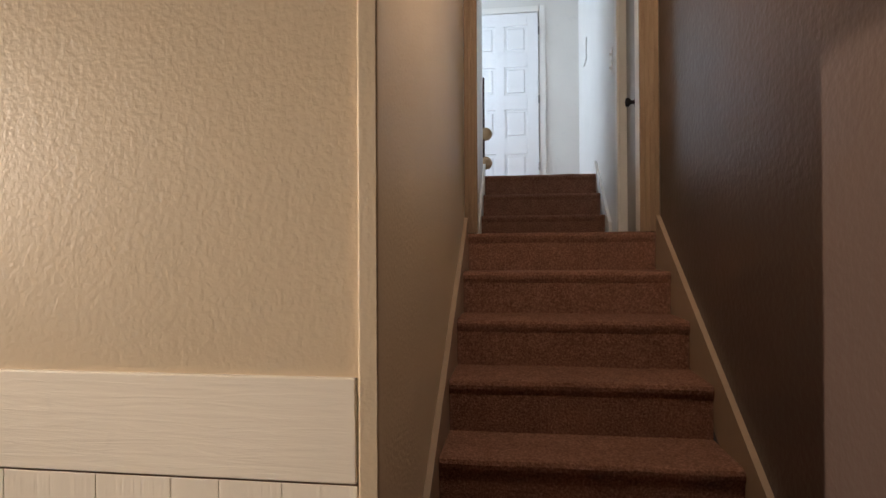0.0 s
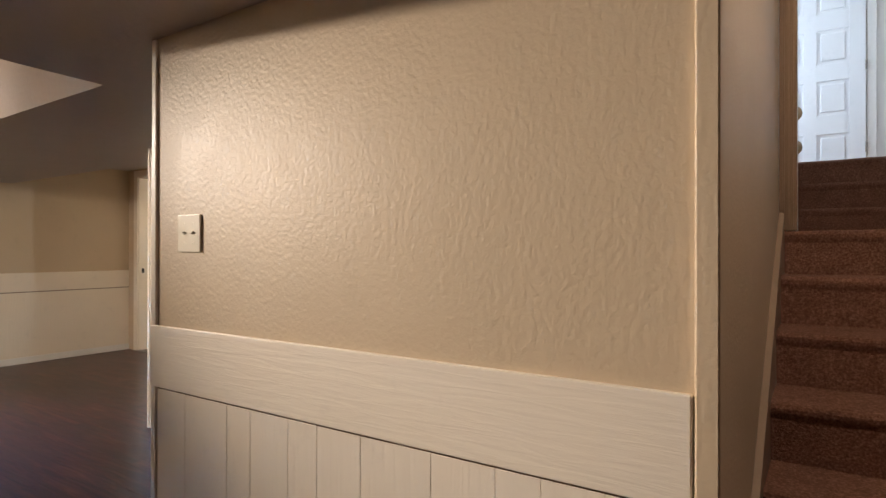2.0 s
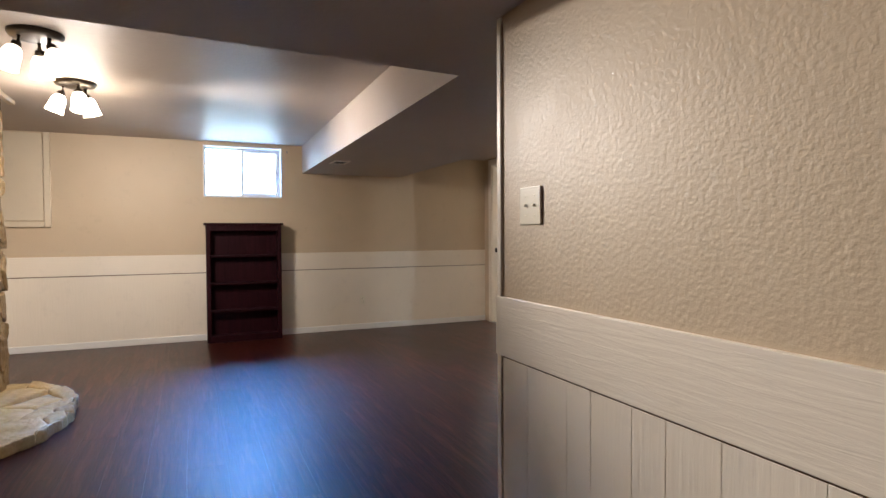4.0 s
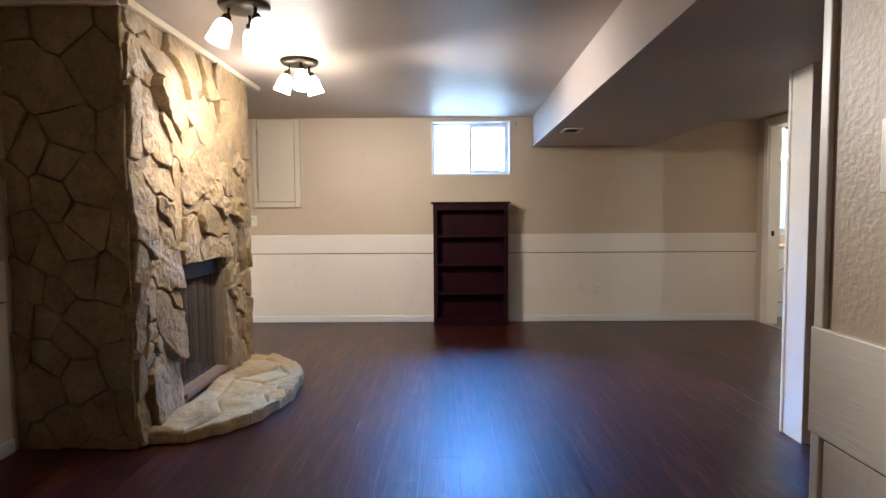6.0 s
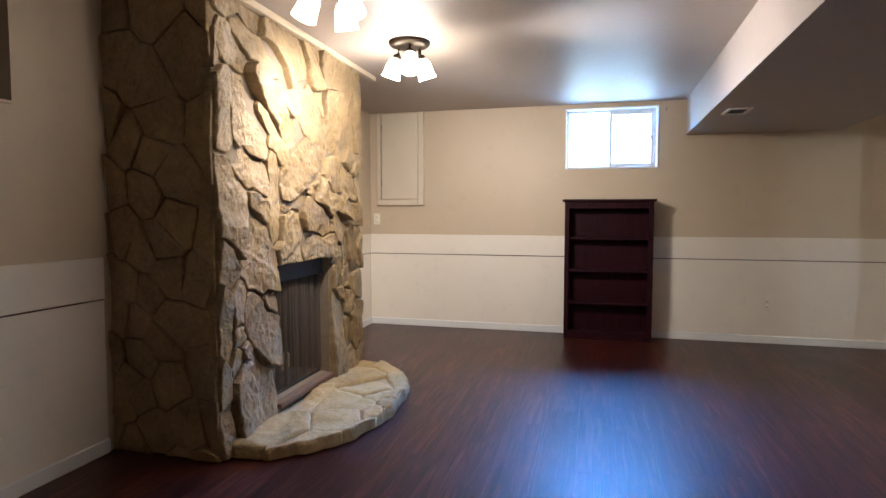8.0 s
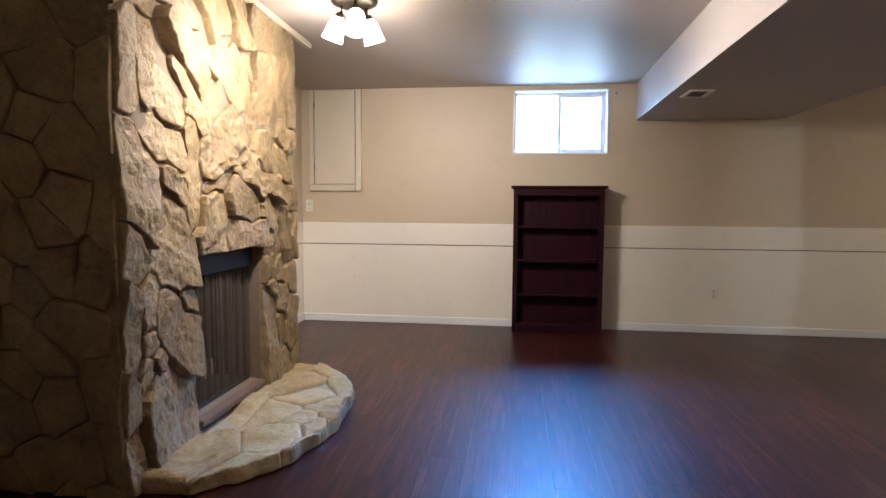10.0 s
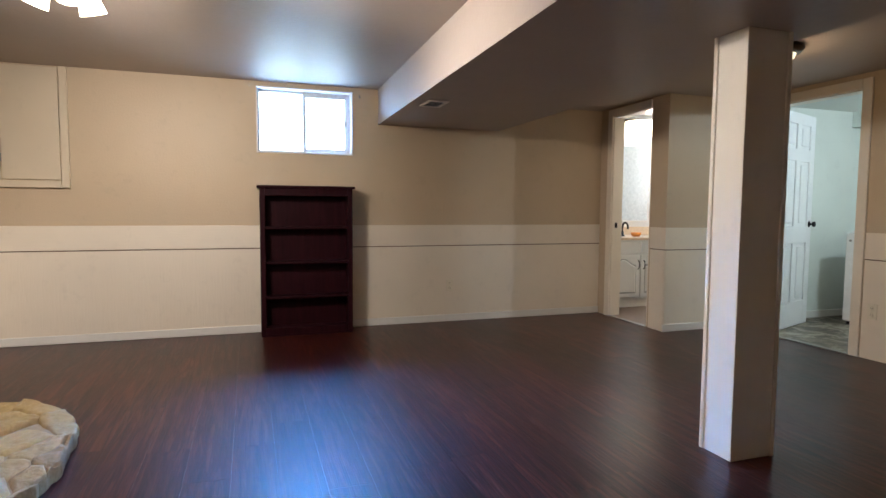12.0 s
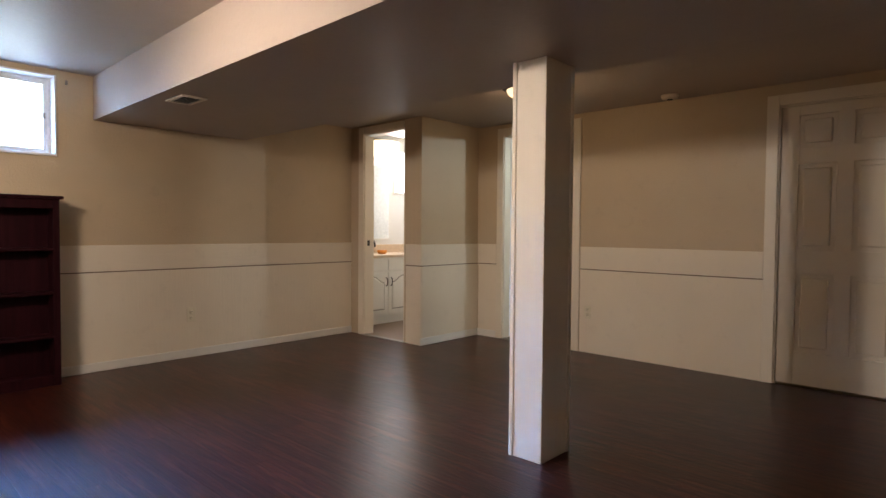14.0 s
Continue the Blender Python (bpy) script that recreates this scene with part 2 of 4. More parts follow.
def tube(points, radius, segs=10):
    """A round bar along points."""
    bm = bmesh.new()
    rings = []
    pts = [Vector(q) for q in points]
    for k, q in enumerate(pts):
        d = (pts[min(k + 1, len(pts) - 1)] - pts[max(k - 1, 0)]).normalized()
        rot = d.to_track_quat("Z", "Y")
        rings.append([bm.verts.new(q + rot @ Vector((radius * math.cos(2 * math.pi * j / segs), radius * math.sin(2 * math.pi * j / segs), 0))) for j in range(segs)])
    for a, b in zip(rings, rings[1:]):
        for j in range(segs):
            f = bm.faces.new((a[j], a[(j + 1) % segs], b[(j + 1) % segs], b[j]))
            f.smooth = True
    bm.faces.new(rings[0][::-1])
    bm.faces.new(rings[-1])
    return bm


ORIGIN = {}


def thing(name, base, label, category, group=""):
    """An empty at the base of a thing; its parts are given in world places."""
    ob = new(name)
    ob.location = base
    ORIGIN[ob] = Vector(base)
    return tagged(ob, label, category, group)


def part(name, bm, mat, parent=None, label=""):
    """One mesh object, in world places, under a thing or a part."""
    o = ORIGIN.get(parent, Vector((0, 0, 0)))
    if o.length:
        bmesh.ops.translate(bm, vec=-o, verts=bm.verts)
    me = bpy.data.meshes.new(name)
    bm.to_mesh(me)
    bm.free()
    me.materials.append(mat)
    ob = new(name, me)
    if parent is not None:
        ob.parent = parent
        ORIGIN[ob] = o
    if label:
        ob["label"] = label
    return ob


def solid(name, bm, mat, label, category, kind="", group=""):
    """A thing that is one mesh, its origin at its base."""
    xs = [v.co.copy() for v in bm.verts]
    lo = Vector((min(c[k] for c in xs) for k in range(3)))
    hi = Vector((max(c[k] for c in xs) for k in range(3)))
    base = Vector(((lo.x + hi.x) / 2, (lo.y + hi.y) / 2, lo.z))
    bmesh.ops.translate(bm, vec=-base, verts=bm.verts)
    me = bpy.data.meshes.new(name)
    bm.to_mesh(me)
    bm.free()
    me.materials.append(mat)
    ob = new(name, me)
    ob.location = base
    ORIGIN[ob] = base
    return tagged(ob, label, category, group, kind)


def structure(name, bm, mat, label, category):
    return solid(name, bm, mat, label, category, "structure")


# ---- plan ----
WEST, SOUTH, NORTH, EAST = -6.95, -1.36, 4.97, 0.82
PART_Y, PART_X = 1.473, -1.79
STAIR_L = -0.12
LOW, HIGH, NCEIL = 1.88, 2.20, 2.145
TRAY_X, SOFFIT_Y0, SOFFIT_Y1 = -2.515, 1.715, 2.93
RAIL0, RAIL1 = 0.752, 0.95
JUT_X, BATH_Y = -5.91, 4.13
FP_X0, FP_X1, FP_Y = -5.20, -3.53, -0.74

# ---- floors ----
floor = structure("floor", box(WEST, EAST, SOUTH, NORTH, -0.12, -0.010), M_dark, "dark red-brown wood-look vinyl plank floor, worn satin", "floor")
structure("floor_bathroom", boxes((-7.75, -5.9, BATH_Y + 0.002, 6.0, -0.12, 0.004)), M_bathfloor, "brown mottled vinyl floor of the bathroom", "floor")
structure("floor_laundry", boxes((-6.03, -3.6, NORTH + 0.002, 6.95, -0.12, 0.004)), M_vinyl, "mottled stone-pattern vinyl floor of the laundry", "floor")
structure("floor_hall", boxes((-1.6, EAST, 5.46, 7.0, 1.60, 1.85)), M_carpet, "carpeted floor of the upper hall", "floor")

# ---- walls ----
WIN = (0.64, 1.48, 1.59, 2.16)
w_west = structure("wall_west", boxes(
    (-7.15, WEST, -1.5, WIN[0], -0.1, 2.4), (-7.15, WEST, WIN[1], BATH_Y + 0.12, -0.1, 2.4),
    (-7.15, WEST, WIN[0], WIN[1], -0.1, WIN[2]), (-7.15, WEST, WIN[0], WIN[1], WIN[3], 2.4)), M_wall,
    "tan textured painted wall above a cream wainscot", "wall")
SW = (-3.10, -2.25, 1.60, 2.10)
w_south = structure("wall_south", boxes(
    (WEST, SW[0], -1.56, SOUTH, -0.1, 2.4), (SW[1], EAST, -1.56, SOUTH, -0.1, 2.4),
    (SW[0], SW[1], -1.56, SOUTH, -0.1, SW[2]), (SW[0], SW[1], -1.56, SOUTH, SW[3], 2.4)), M_wall,
    "tan textured painted wall above a cream wainscot", "wall")
BD = (-6.74, -6.13, 2.06)
w_bath = structure("wall_bathroom_front", boxes(
    (WEST + 0.001, BD[0], BATH_Y, BATH_Y + 0.12, -0.1, 2.4), (BD[1], JUT_X - 0.12, BATH_Y, BATH_Y + 0.12, -0.1, 2.4),
    (BD[0], BD[1], BATH_Y, BATH_Y + 0.12, BD[2], 2.4)), M_wall, "short tan wall round the bathroom doorway", "wall")
w_jut = structure("wall_jut", boxes((JUT_X - 0.12, JUT_X, BATH_Y, NORTH + 0.12, -0.1, 2.4)), M_wall,
                  "tan painted wall with cream wainscot beside the bathroom", "wall")
LD = (-5.585, -4.79, 2.035)
CD = (-3.16, -2.36, 1.995)
w_north = structure("wall_north", boxes(
    (JUT_X, LD[0], NORTH, NORTH + 0.12, -0.1, 2.4), (LD[1], CD[0], NORTH, NORTH + 0.12, -0.1, 2.4), (CD[1], -1.67, NORTH, NORTH + 0.12, -0.1, 2.4),
    (LD[0], LD[1], NORTH, NORTH + 0.12, LD[2], 2.4), (CD[0], CD[1], NORTH, NORTH + 0.12, CD[2], 2.4)), M_wall,
    "tan textured painted wall above a cream wainscot", "wall")
structure("wall_closet_side", boxes((PART_X, PART_X + 0.12, PART_Y + 0.12, NORTH, -0.1, 2.4)), M_wall, "plain tan wall closing the room", "wall")
w_part = structure("wall_partition", boxes((PART_X, STAIR_L, PART_Y, PART_Y + 0.12, -0.1, 2.4)), M_wall,
                   "glossy tan textured partition beside the stairs", "wall")
structure("wall_stair_left", boxes((STAIR_L - 0.12, STAIR_L, PART_Y + 0.12, 3.27, -0.1, 4.4)), M_wall, "tan semi-gloss stairwell wall", "wall")
structure("wall_landing_left", boxes((STAIR_L - 0.12, STAIR_L - 0.04, 3.27, 5.44, -0.1, 4.4)), M_upper, "pale wall beside the upper steps", "wall")
SD = (3.52, 4.36, 1.28, 3.30)
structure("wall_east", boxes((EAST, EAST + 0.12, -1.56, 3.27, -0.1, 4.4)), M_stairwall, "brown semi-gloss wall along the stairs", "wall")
structure("wall_landing_right", boxes((EAST, EAST + 0.12, 3.27, SD[0], -0.1, 4.4), (EAST, EAST + 0.12, SD[1], 7.0, -0.1, 4.4),
                                      (EAST, EAST + 0.12, SD[0], SD[1], SD[3], 4.4), (EAST, EAST + 0.12, SD[0], SD[1], -0.1, SD[2])), M_upper,
          "pale grey wall of the landing and hall", "wall")
structure("wall_hall_end", boxes((-1.72, EAST + 0.12, 6.95, 7.07, 1.6, 4.4)), M_upper, "pale hall wall behind the entry door", "wall")
structure("wall_hall_west", boxes((-1.72, -1.6, 5.3, 6.95, 1.6, 4.4)), M_upper, "pale hall wall", "wall")
structure("wall_hall_south", boxes((-1.6, STAIR_L - 0.12, 5.34, 5.46, 1.6, 4.4)), M_upper, "pale hall wall", "wall")
structure("wall_stair_header", boxes((STAIR_L, EAST, 3.28, 3.38, 3.36, 4.4), (STAIR_L - 0.12, EAST + 0.12, PART_Y, PART_Y + 0.11, 2.401, 4.4)), M_upper, "wall above the stair doorway", "wall")
structure("wall_bathroom_west", boxes((-7.75, -7.62, BATH_Y + 0.12, 6.0, -0.1, 2.4)), M_bath, "pale bathroom wall", "wall")
structure("wall_bathroom_sides", boxes((-7.62, -6.122, 5.9, 6.0, -0.1, 2.4), (-7.62, -7.15, BATH_Y + 0.02, BATH_Y + 0.12, -0.1, 2.4)), M_bath, "pale bathroom wall", "wall")
structure("wall_laundry_west", boxes((-6.12, -6.03, NORTH + 0.12, 6.95, -0.1, 2.4)), M_laundry, "cool white laundry wall", "wall")
structure("wall_laundry_back", boxes((-6.12, -3.5, 6.95, 7.05, -0.1, 2.4), (-3.6, -3.5, NORTH + 0.12, 6.95, -0.1, 2.4)), M_laundry, "cool white laundry wall", "wall")
structure("wall_closet_back", boxes((-3.3, -2.2, NORTH + 0.16, NORTH + 0.2, -0.1, 2.2)), M_wall, "plain wall behind the closet door", "wall")

# ---- ceilings ----
def prism(poly, z0, z1):
    """A slab over a plan outline, given counter-clockwise."""
    bm = bmesh.new()
    lo, up = [[bm.verts.new((x, y, z)) for x, y in poly] for z in (z0, z1)]
    n = len(poly)
    for k in range(n):
        bm.faces.new((lo[k], lo[(k + 1) % n], up[(k + 1) % n], up[k]))
    bm.faces.new(lo[::-1])
    bm.faces.new(up)
    bmesh.ops.recalc_face_normals(bm, faces=bm.faces)
    return bm


TC = (-2.465, 1.640)
TS = (-2.235, SOUTH)
TW = (WEST, 1.715)
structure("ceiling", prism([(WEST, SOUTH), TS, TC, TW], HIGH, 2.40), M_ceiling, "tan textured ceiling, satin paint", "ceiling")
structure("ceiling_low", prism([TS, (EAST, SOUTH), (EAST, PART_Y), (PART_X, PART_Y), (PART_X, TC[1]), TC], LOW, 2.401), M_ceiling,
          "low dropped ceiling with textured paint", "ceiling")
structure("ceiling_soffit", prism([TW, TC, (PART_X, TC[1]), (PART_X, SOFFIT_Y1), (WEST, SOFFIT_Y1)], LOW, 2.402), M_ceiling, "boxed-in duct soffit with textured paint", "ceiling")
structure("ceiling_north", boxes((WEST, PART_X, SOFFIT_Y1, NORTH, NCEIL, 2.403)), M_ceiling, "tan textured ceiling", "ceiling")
structure("ceiling_laundry", boxes((-6.03, -3.6, NORTH + 0.12, 6.95, 2.14, 2.4)), M_laundry, "white laundry ceiling", "ceiling")
structure("ceiling_bathroom", boxes((-7.62, JUT_X - 0.12, BATH_Y + 0.12, 5.9, 2.28, 2.4)), M_bath, "white bathroom ceiling", "ceiling")
structure("ceiling_hall", boxes((-1.72, EAST + 0.12, PART_Y, 7.07, 4.4, 4.5)), M_upper, "white ceiling over stairs and hall", "ceiling")


# ---- wainscot, rails, baseboards ----
def wainscot(side, a, b, where, board_parent=None, base=True):
    """Rail, panel and baseboard along a wall: side gives the wall's outward face."""
    def slab(u0, u1, d0, d1, z0, z1, bev=0.0):
        lo, hi = sorted((where + d0 * side[1], where + d1 * side[1]))
        return box(u0, u1, lo, hi, z0, z1, bev) if side[0] == "y" else box(lo, hi, u0, u1, z0, z1, bev)
    structure("trim_rail", slab(a, b, -0.004, 0.011, RAIL0, RAIL1, 0.003), M_rail, "wide cream chair rail with a dark gap below", "chair rail")
    structure("trim_joint", slab(a, b, -0.004, 0.0015, RAIL0 - 0.009, RAIL0 + 0.004), M_gap, "dark open joint under the chair rail", "joint")
    if board_parent is None:
        structure("trim_panel", slab(a, b, -0.004, 0.004, 0.0, RAIL0 - 0.008), M_panel, "cream painted wainscot panelling", "wainscot")
    if base:
        structure("baseboard", slab(a, b, -0.004, 0.016, 0.0, 0.068, 0.004), M_white, "narrow cream painted baseboard", "baseboard")


wainscot(("x", 1), SOUTH, BATH_Y, WEST)
wainscot(("y", 1), WEST + 0.016, FP_X0 - 0.02, SOUTH)
wainscot(("y", 1), FP_X1 + 0.02, EAST, SOUTH)
wainscot(("x", 1), BATH_Y - 0.012, NORTH, JUT_X)
wainscot(("y", -1), BD[1] + 0.02, JUT_X + 0.013, BATH_Y, base=False)
wainscot(("y", -1), JUT_X + 0.016, LD[0] - 0.078, NORTH)
wainscot(("y", -1), LD[1] + 0.075, CD[0] - 0.075, NORTH, base=False)
wainscot(("y", -1), PART_X - 0.009, STAIR_L - 0.0305, PART_Y, board_parent=True, base=True)

structure("trim_corner_right", box(STAIR_L - 0.026, STAIR_L + 0.014, PART_Y - 0.014, PART_Y + 0.02, 0.0, LOW, 0.004), M_wall, "tan corner trim with chipped paint", "trim")
structure("trim_corner_left", box(PART_X - 0.008, PART_X + 0.022, PART_Y - 0.0080, PART_Y + 0.02, 0.0, LOW, 0.006, 3), M_trim, "cream half-round corner moulding", "trim")

# ---- stairs ----
RISE, RUN, NOSE7 = 0.183, 0.270, 3.262


def carpet_step(y0, y1, z0, z1, x0=STAIR_L + 0.022, x1=EAST - 0.022):
    """A carpet-wrapped step with a rounded nosing that overhangs its riser."""
    prof = [(y1, z0), (y0 + 0.012, z0), (y0 + 0.011, z1 - 0.050), (y0 + 0.007, z1 - 0.042), (y0 + 0.002, z1 - 0.030),
            (y0, z1 - 0.016), (y0 + 0.006, z1 - 0.004), (y0 + 0.020, z1), (y1, z1)]
    bm = bmesh.new()
    cols = 14
    rows = []
    for k in range(cols + 1):
        x = x0 + (x1 - x0) * k / cols
        rows.append([bm.verts.new((x, y + 0.004 * noise.noise((x * 5, y * 9, z * 9)), z + 0.003 * noise.noise((x * 6, y * 5, 4 + z * 3)))) for y, z in prof])
    n = len(prof)
    for a, b in zip(rows, rows[1:]):
        for j in range(n):
            bm.faces.new((a[j], a[(j + 1) % n], b[(j + 1) % n], b[j]))
    bm.faces.new(rows[0][::-1])
    bm.faces.new(rows[-1])
    bmesh.ops.recalc_face_normals(bm, faces=bm.faces)
    return bm


stairs = thing("staircase", (0.35, 1.65, 0.0), "brown carpeted stairs between two painted walls", "stairs")
for k in range(1, 8):
    nose = NOSE7 - RUN * (7 - k)
    back = nose + RUN + 0.03 if k < 7 else 4.93
    part("step", carpet_step(nose, back, RISE * (k - 1), RISE * k), M_carpet, stairs)
for k in range(3):
    nose = 4.90 + 0.25 * k
    part("step", carpet_step(nose, nose + (0.29 if k < 2 else 0.20), 1.281 + 0.19 * k - 0.02, 1.281 + 0.19 * (k + 1), STAIR_L - 0.02), M_carpet, stairs)


def stringer(x0, x1, ya, za, yb, zb, depth):
    bm = bmesh.new()
    side = [[bm.verts.new((x, y, z)) for y, z in ((ya, za), (yb, zb), (yb, zb - depth), (ya, max(0.0, za - depth)))] for x in (x0, x1)]
    for j in range(4):
        bm.faces.new((side[0][j], side[0][(j + 1) % 4], side[1][(j + 1) % 4], side[1][j]))
    bm.faces.new(side[0][::-1])
    bm.faces.new(side[1])
    bmesh.ops.recalc_face_normals(bm, faces=bm.faces)
    return bm


S0 = (1.50, 0.16)
S1 = (3.30, 0.16 + 1.80 * RISE / RUN)
M_skirt = paint("skirt_paint", (0.33, 0.245, 0.175), 0.35, 0.3, 40)
part("stringer", stringer(STAIR_L + 0.001, STAIR_L + 0.021, *S0, *S1, 0.30), M_skirt, stairs, "tan painted skirting along the steps")
part("stringer", stringer(EAST - 0.021, EAST - 0.001, *S0, *S1, 0.30), M_skirt, stairs, "tan painted skirting along the steps")
for xa in (STAIR_L - 0.039, EAST - 0.021):
    part("stringer", stringer(xa, xa + 0.02, 4.72, 1.40, 5.50, 1.97, 0.20), M_white, stairs, "white skirting along the upper steps")

# doorway half-way up the stairs
M_jamb = dark_wood("tan_casing", (0.19, 0.13, 0.085), (0.27, 0.19, 0.125), 0.4)
jamb = thing("stair_doorway", (0.35, 3.32, 1.281), "tan fluted door casing round the stair opening", "door frame")
for xa, xb in ((STAIR_L + 0.002, -0.052), (0.728, EAST - 0.002)):
    part("casing", box(xa, xb, 3.268, 3.285, 1.281, 3.36, 0.004), M_jamb, jamb)
    for q in range(3):
        xm = xa + (xb - xa) * (0.25 + 0.25 * q)
        part("flute", box(xm - 0.004, xm + 0.004, 3.264, 3.27, 1.30, 3.34, 0.002), M_jamb, jamb)
    part("jamb", box(xa, xb, 3.286, 3.38, 1.281, 3.36), M_white, jamb)
part("header", box(STAIR_L + 0.002, EAST - 0.002, 3.268, 3.285, 3.30, 3.36, 0.004), M_jamb, jamb)


def panel_door(name, width, height, rows, mat, label, thick=0.036, cols=2):
    """A moulded panel door, hinged at its origin along x, front facing -y."""
    d = thing(name, (0, 0, 0), label, "door")
    stile = 0.115 * width / 0.8
    gap = 0.10 * width / 0.8
    pw = (width - 2 * stile - (cols - 1) * gap) / cols
    part("core", box(0.002, width - 0.002, 0.013, thick - 0.013, 0.002, height - 0.002), mat, d)
    zs = [0.0] + [z for r in rows for z in r] + [height]
    for a, b in zip(zs[0::2], zs[1::2]):
        part("cross_rail", box(stile, width - stile, 0, thick, a, b, 0.003), mat, d)
    for x in (0.0, width - stile):
        part("stile", box(x, x + stile, 0, thick, 0, height, 0.003), mat, d)
    for c in range(1, cols):
        for z0, z1 in rows:
            x = stile + c * pw + (c - 1) * gap
            part("mullion", box(x, x + gap, 0.0, thick, z0 - 0.003, z1 + 0.003, 0.003), mat, d)
    for c in range(cols):
        for z0, z1 in rows:
            x = stile + c * (pw + gap)
            part("panel", box(x + 0.030, x + pw - 0.030, 0.002, thick - 0.002, z0 + 0.030, z1 - 0.030, 0.009), mat, d)
    return d


def door_knob(parent, x, z, y, mat, depth=0.05):
    """A round knob with its rose, sticking out along -y from y."""
    k = turned(lathe([(0.030, 0.0), (0.030, 0.006), (0.011, 0.010), (0.011, 0.025), (0.022, 0.032), (0.028, 0.042), (0.026, 0.054), (0.0, 0.060)], 16),
               Matrix.Translation((x, y, z)) @ Matrix.Rotation(radians(90), 4, "X"))
    return part("knob", k, mat, parent, "dark round door knob")


SIX = [(0.235, 0.79), (0.955, 1.56), (1.675, 1.90)]
# front door of the upper hall, four rows of panels
M_door = paint("white_door_paint", (0.84, 0.85, 0.86), 0.35, 0.1, 40, 0.02)
front = panel_door("door_front", 0.86, 2.02, [(0.12, 0.44), (0.62, 0.94), (1.10, 1.42), (1.58, 1.88)], M_door, "white eight-panel entry door, closed")
front.location = (-0.485, 6.91, 1.85)
fcase = thing("front_door_casing", (-0.06, 6.94, 1.85), "white casing round the entry door", "door frame")
for xa, xb in ((-0.565, -0.495), (0.385, 0.455)):
    part("casing", box(xa, xb, 6.925, 6.949, 1.85, 3.955, 0.005), M_white, fcase)
part("casing", box(-0.49, 0.38, 6.925, 6.949, 3.885, 3.955, 0.005), M_white, fcase)
for z in (2.10, 2.85, 3.62):
    part("hinge", box(0.372, 0.388, 6.895, 6.91, z, z + 0.09, 0.003), M_steel, fcase)

# side door of the landing
side = thing("door_side", (EAST + 0.04, SD[0], SD[2]), "grey painted door in the landing wall, closed", "door")
M_greydoor = paint("grey_door_paint", (0.36, 0.34, 0.31), 0.4, 0.1, 40)
part("core", box(EAST + 0.045, EAST + 0.08, SD[0] + 0.004, SD[1] - 0.004, SD[2] + 0.004, SD[3] - 0.004, 0.002), M_greydoor, side)
part("knob", turned(lathe([(0.03, 0), (0.03, 0.006), (0.012, 0.012), (0.012, 0.03), (0.028, 0.045), (0.026, 0.06), (0.0, 0.066)], 16),
                    Matrix.Translation((EAST + 0.045, 4.05, 2.10)) @ Matrix.Rotation(radians(-90), 4, "Y")), M_black, side, "black knob")
for ya, yb in ((SD[0] - 0.075, SD[0]), (SD[1], SD[1] + 0.075)):
    part("casing", box(EAST - 0.018, EAST - 0.001, ya, yb, SD[2], SD[3] + 0.07, 0.004), M_white, side)
part("casing", box(EAST - 0.018, EAST - 0.001, SD[0], SD[1], SD[3], SD[3] + 0.07, 0.004), M_white, side)
pic = thing("picture_frame", (EAST - 0.02, 6.20, 3.05), "small thin framed picture on the hall wall", "picture")
part("frame", box(EAST - 0.012, EAST - 0.002, 6.16, 6.40, 3.07, 3.29, 0.003), M_white, pic)
part("print", box(EAST - 0.014, EAST - 0.011, 6.18, 6.38, 3.09, 3.27), M_upper, pic)
for z in (2.46, 2.56):
    sp = thing("light_switch", (EAST - 0.008, 4.66, z), "white switch plate on the landing wall", "light switch", "landing switches")
    part("plate", box(EAST - 0.008, EAST - 0.001, 4.625, 4.695, z, z + 0.085, 0.002), M_white, sp)
    part("toggle", box(EAST - 0.018, EAST - 0.008, 4.655, 4.665, z + 0.032, z + 0.054, 0.002), M_white, sp)
newel = thing("newel_post", (-0.175, 5.56, 1.85), "dark post with two turned tan wooden knobs in the hall", "railing")
part("post", box(-0.19, -0.15, 5.54, 5.58, 1.85, 2.75, 0.006), M_mahogany, newel)
M_tanwood = dark_wood("tan_wood", (0.36, 0.24, 0.13), (0.52, 0.37, 0.23), 0.45)
for z in (1.955, 2.215):
    part("turned_knob", turned(lathe([(0.0, -0.060), (0.03, -0.052), (0.05, -0.03), (0.057, 0.0), (0.048, 0.03), (0.026, 0.052), (0.0, 0.06)], 18),
                               Matrix.Translation((-0.140, 5.56, z + 0.03))), M_tanwood, newel, "tan turned wood knob")

# ---- partition panelling and switch ----
xs = [PART_X + 0.024, -1.614, -1.408, -1.304, -1.15, -1.043, -0.896, -0.690, -0.529, -0.428, -0.300, STAIR_L - 0.0305]
for a, b in zip(xs, xs[1:]):
    part("board", box(a + 0.0004, b - 0.0004, PART_Y - 0.0030, PART_Y + 0.006, 0.0, RAIL0 - 0.0065, 0.0008, 1), M_panel, w_part)


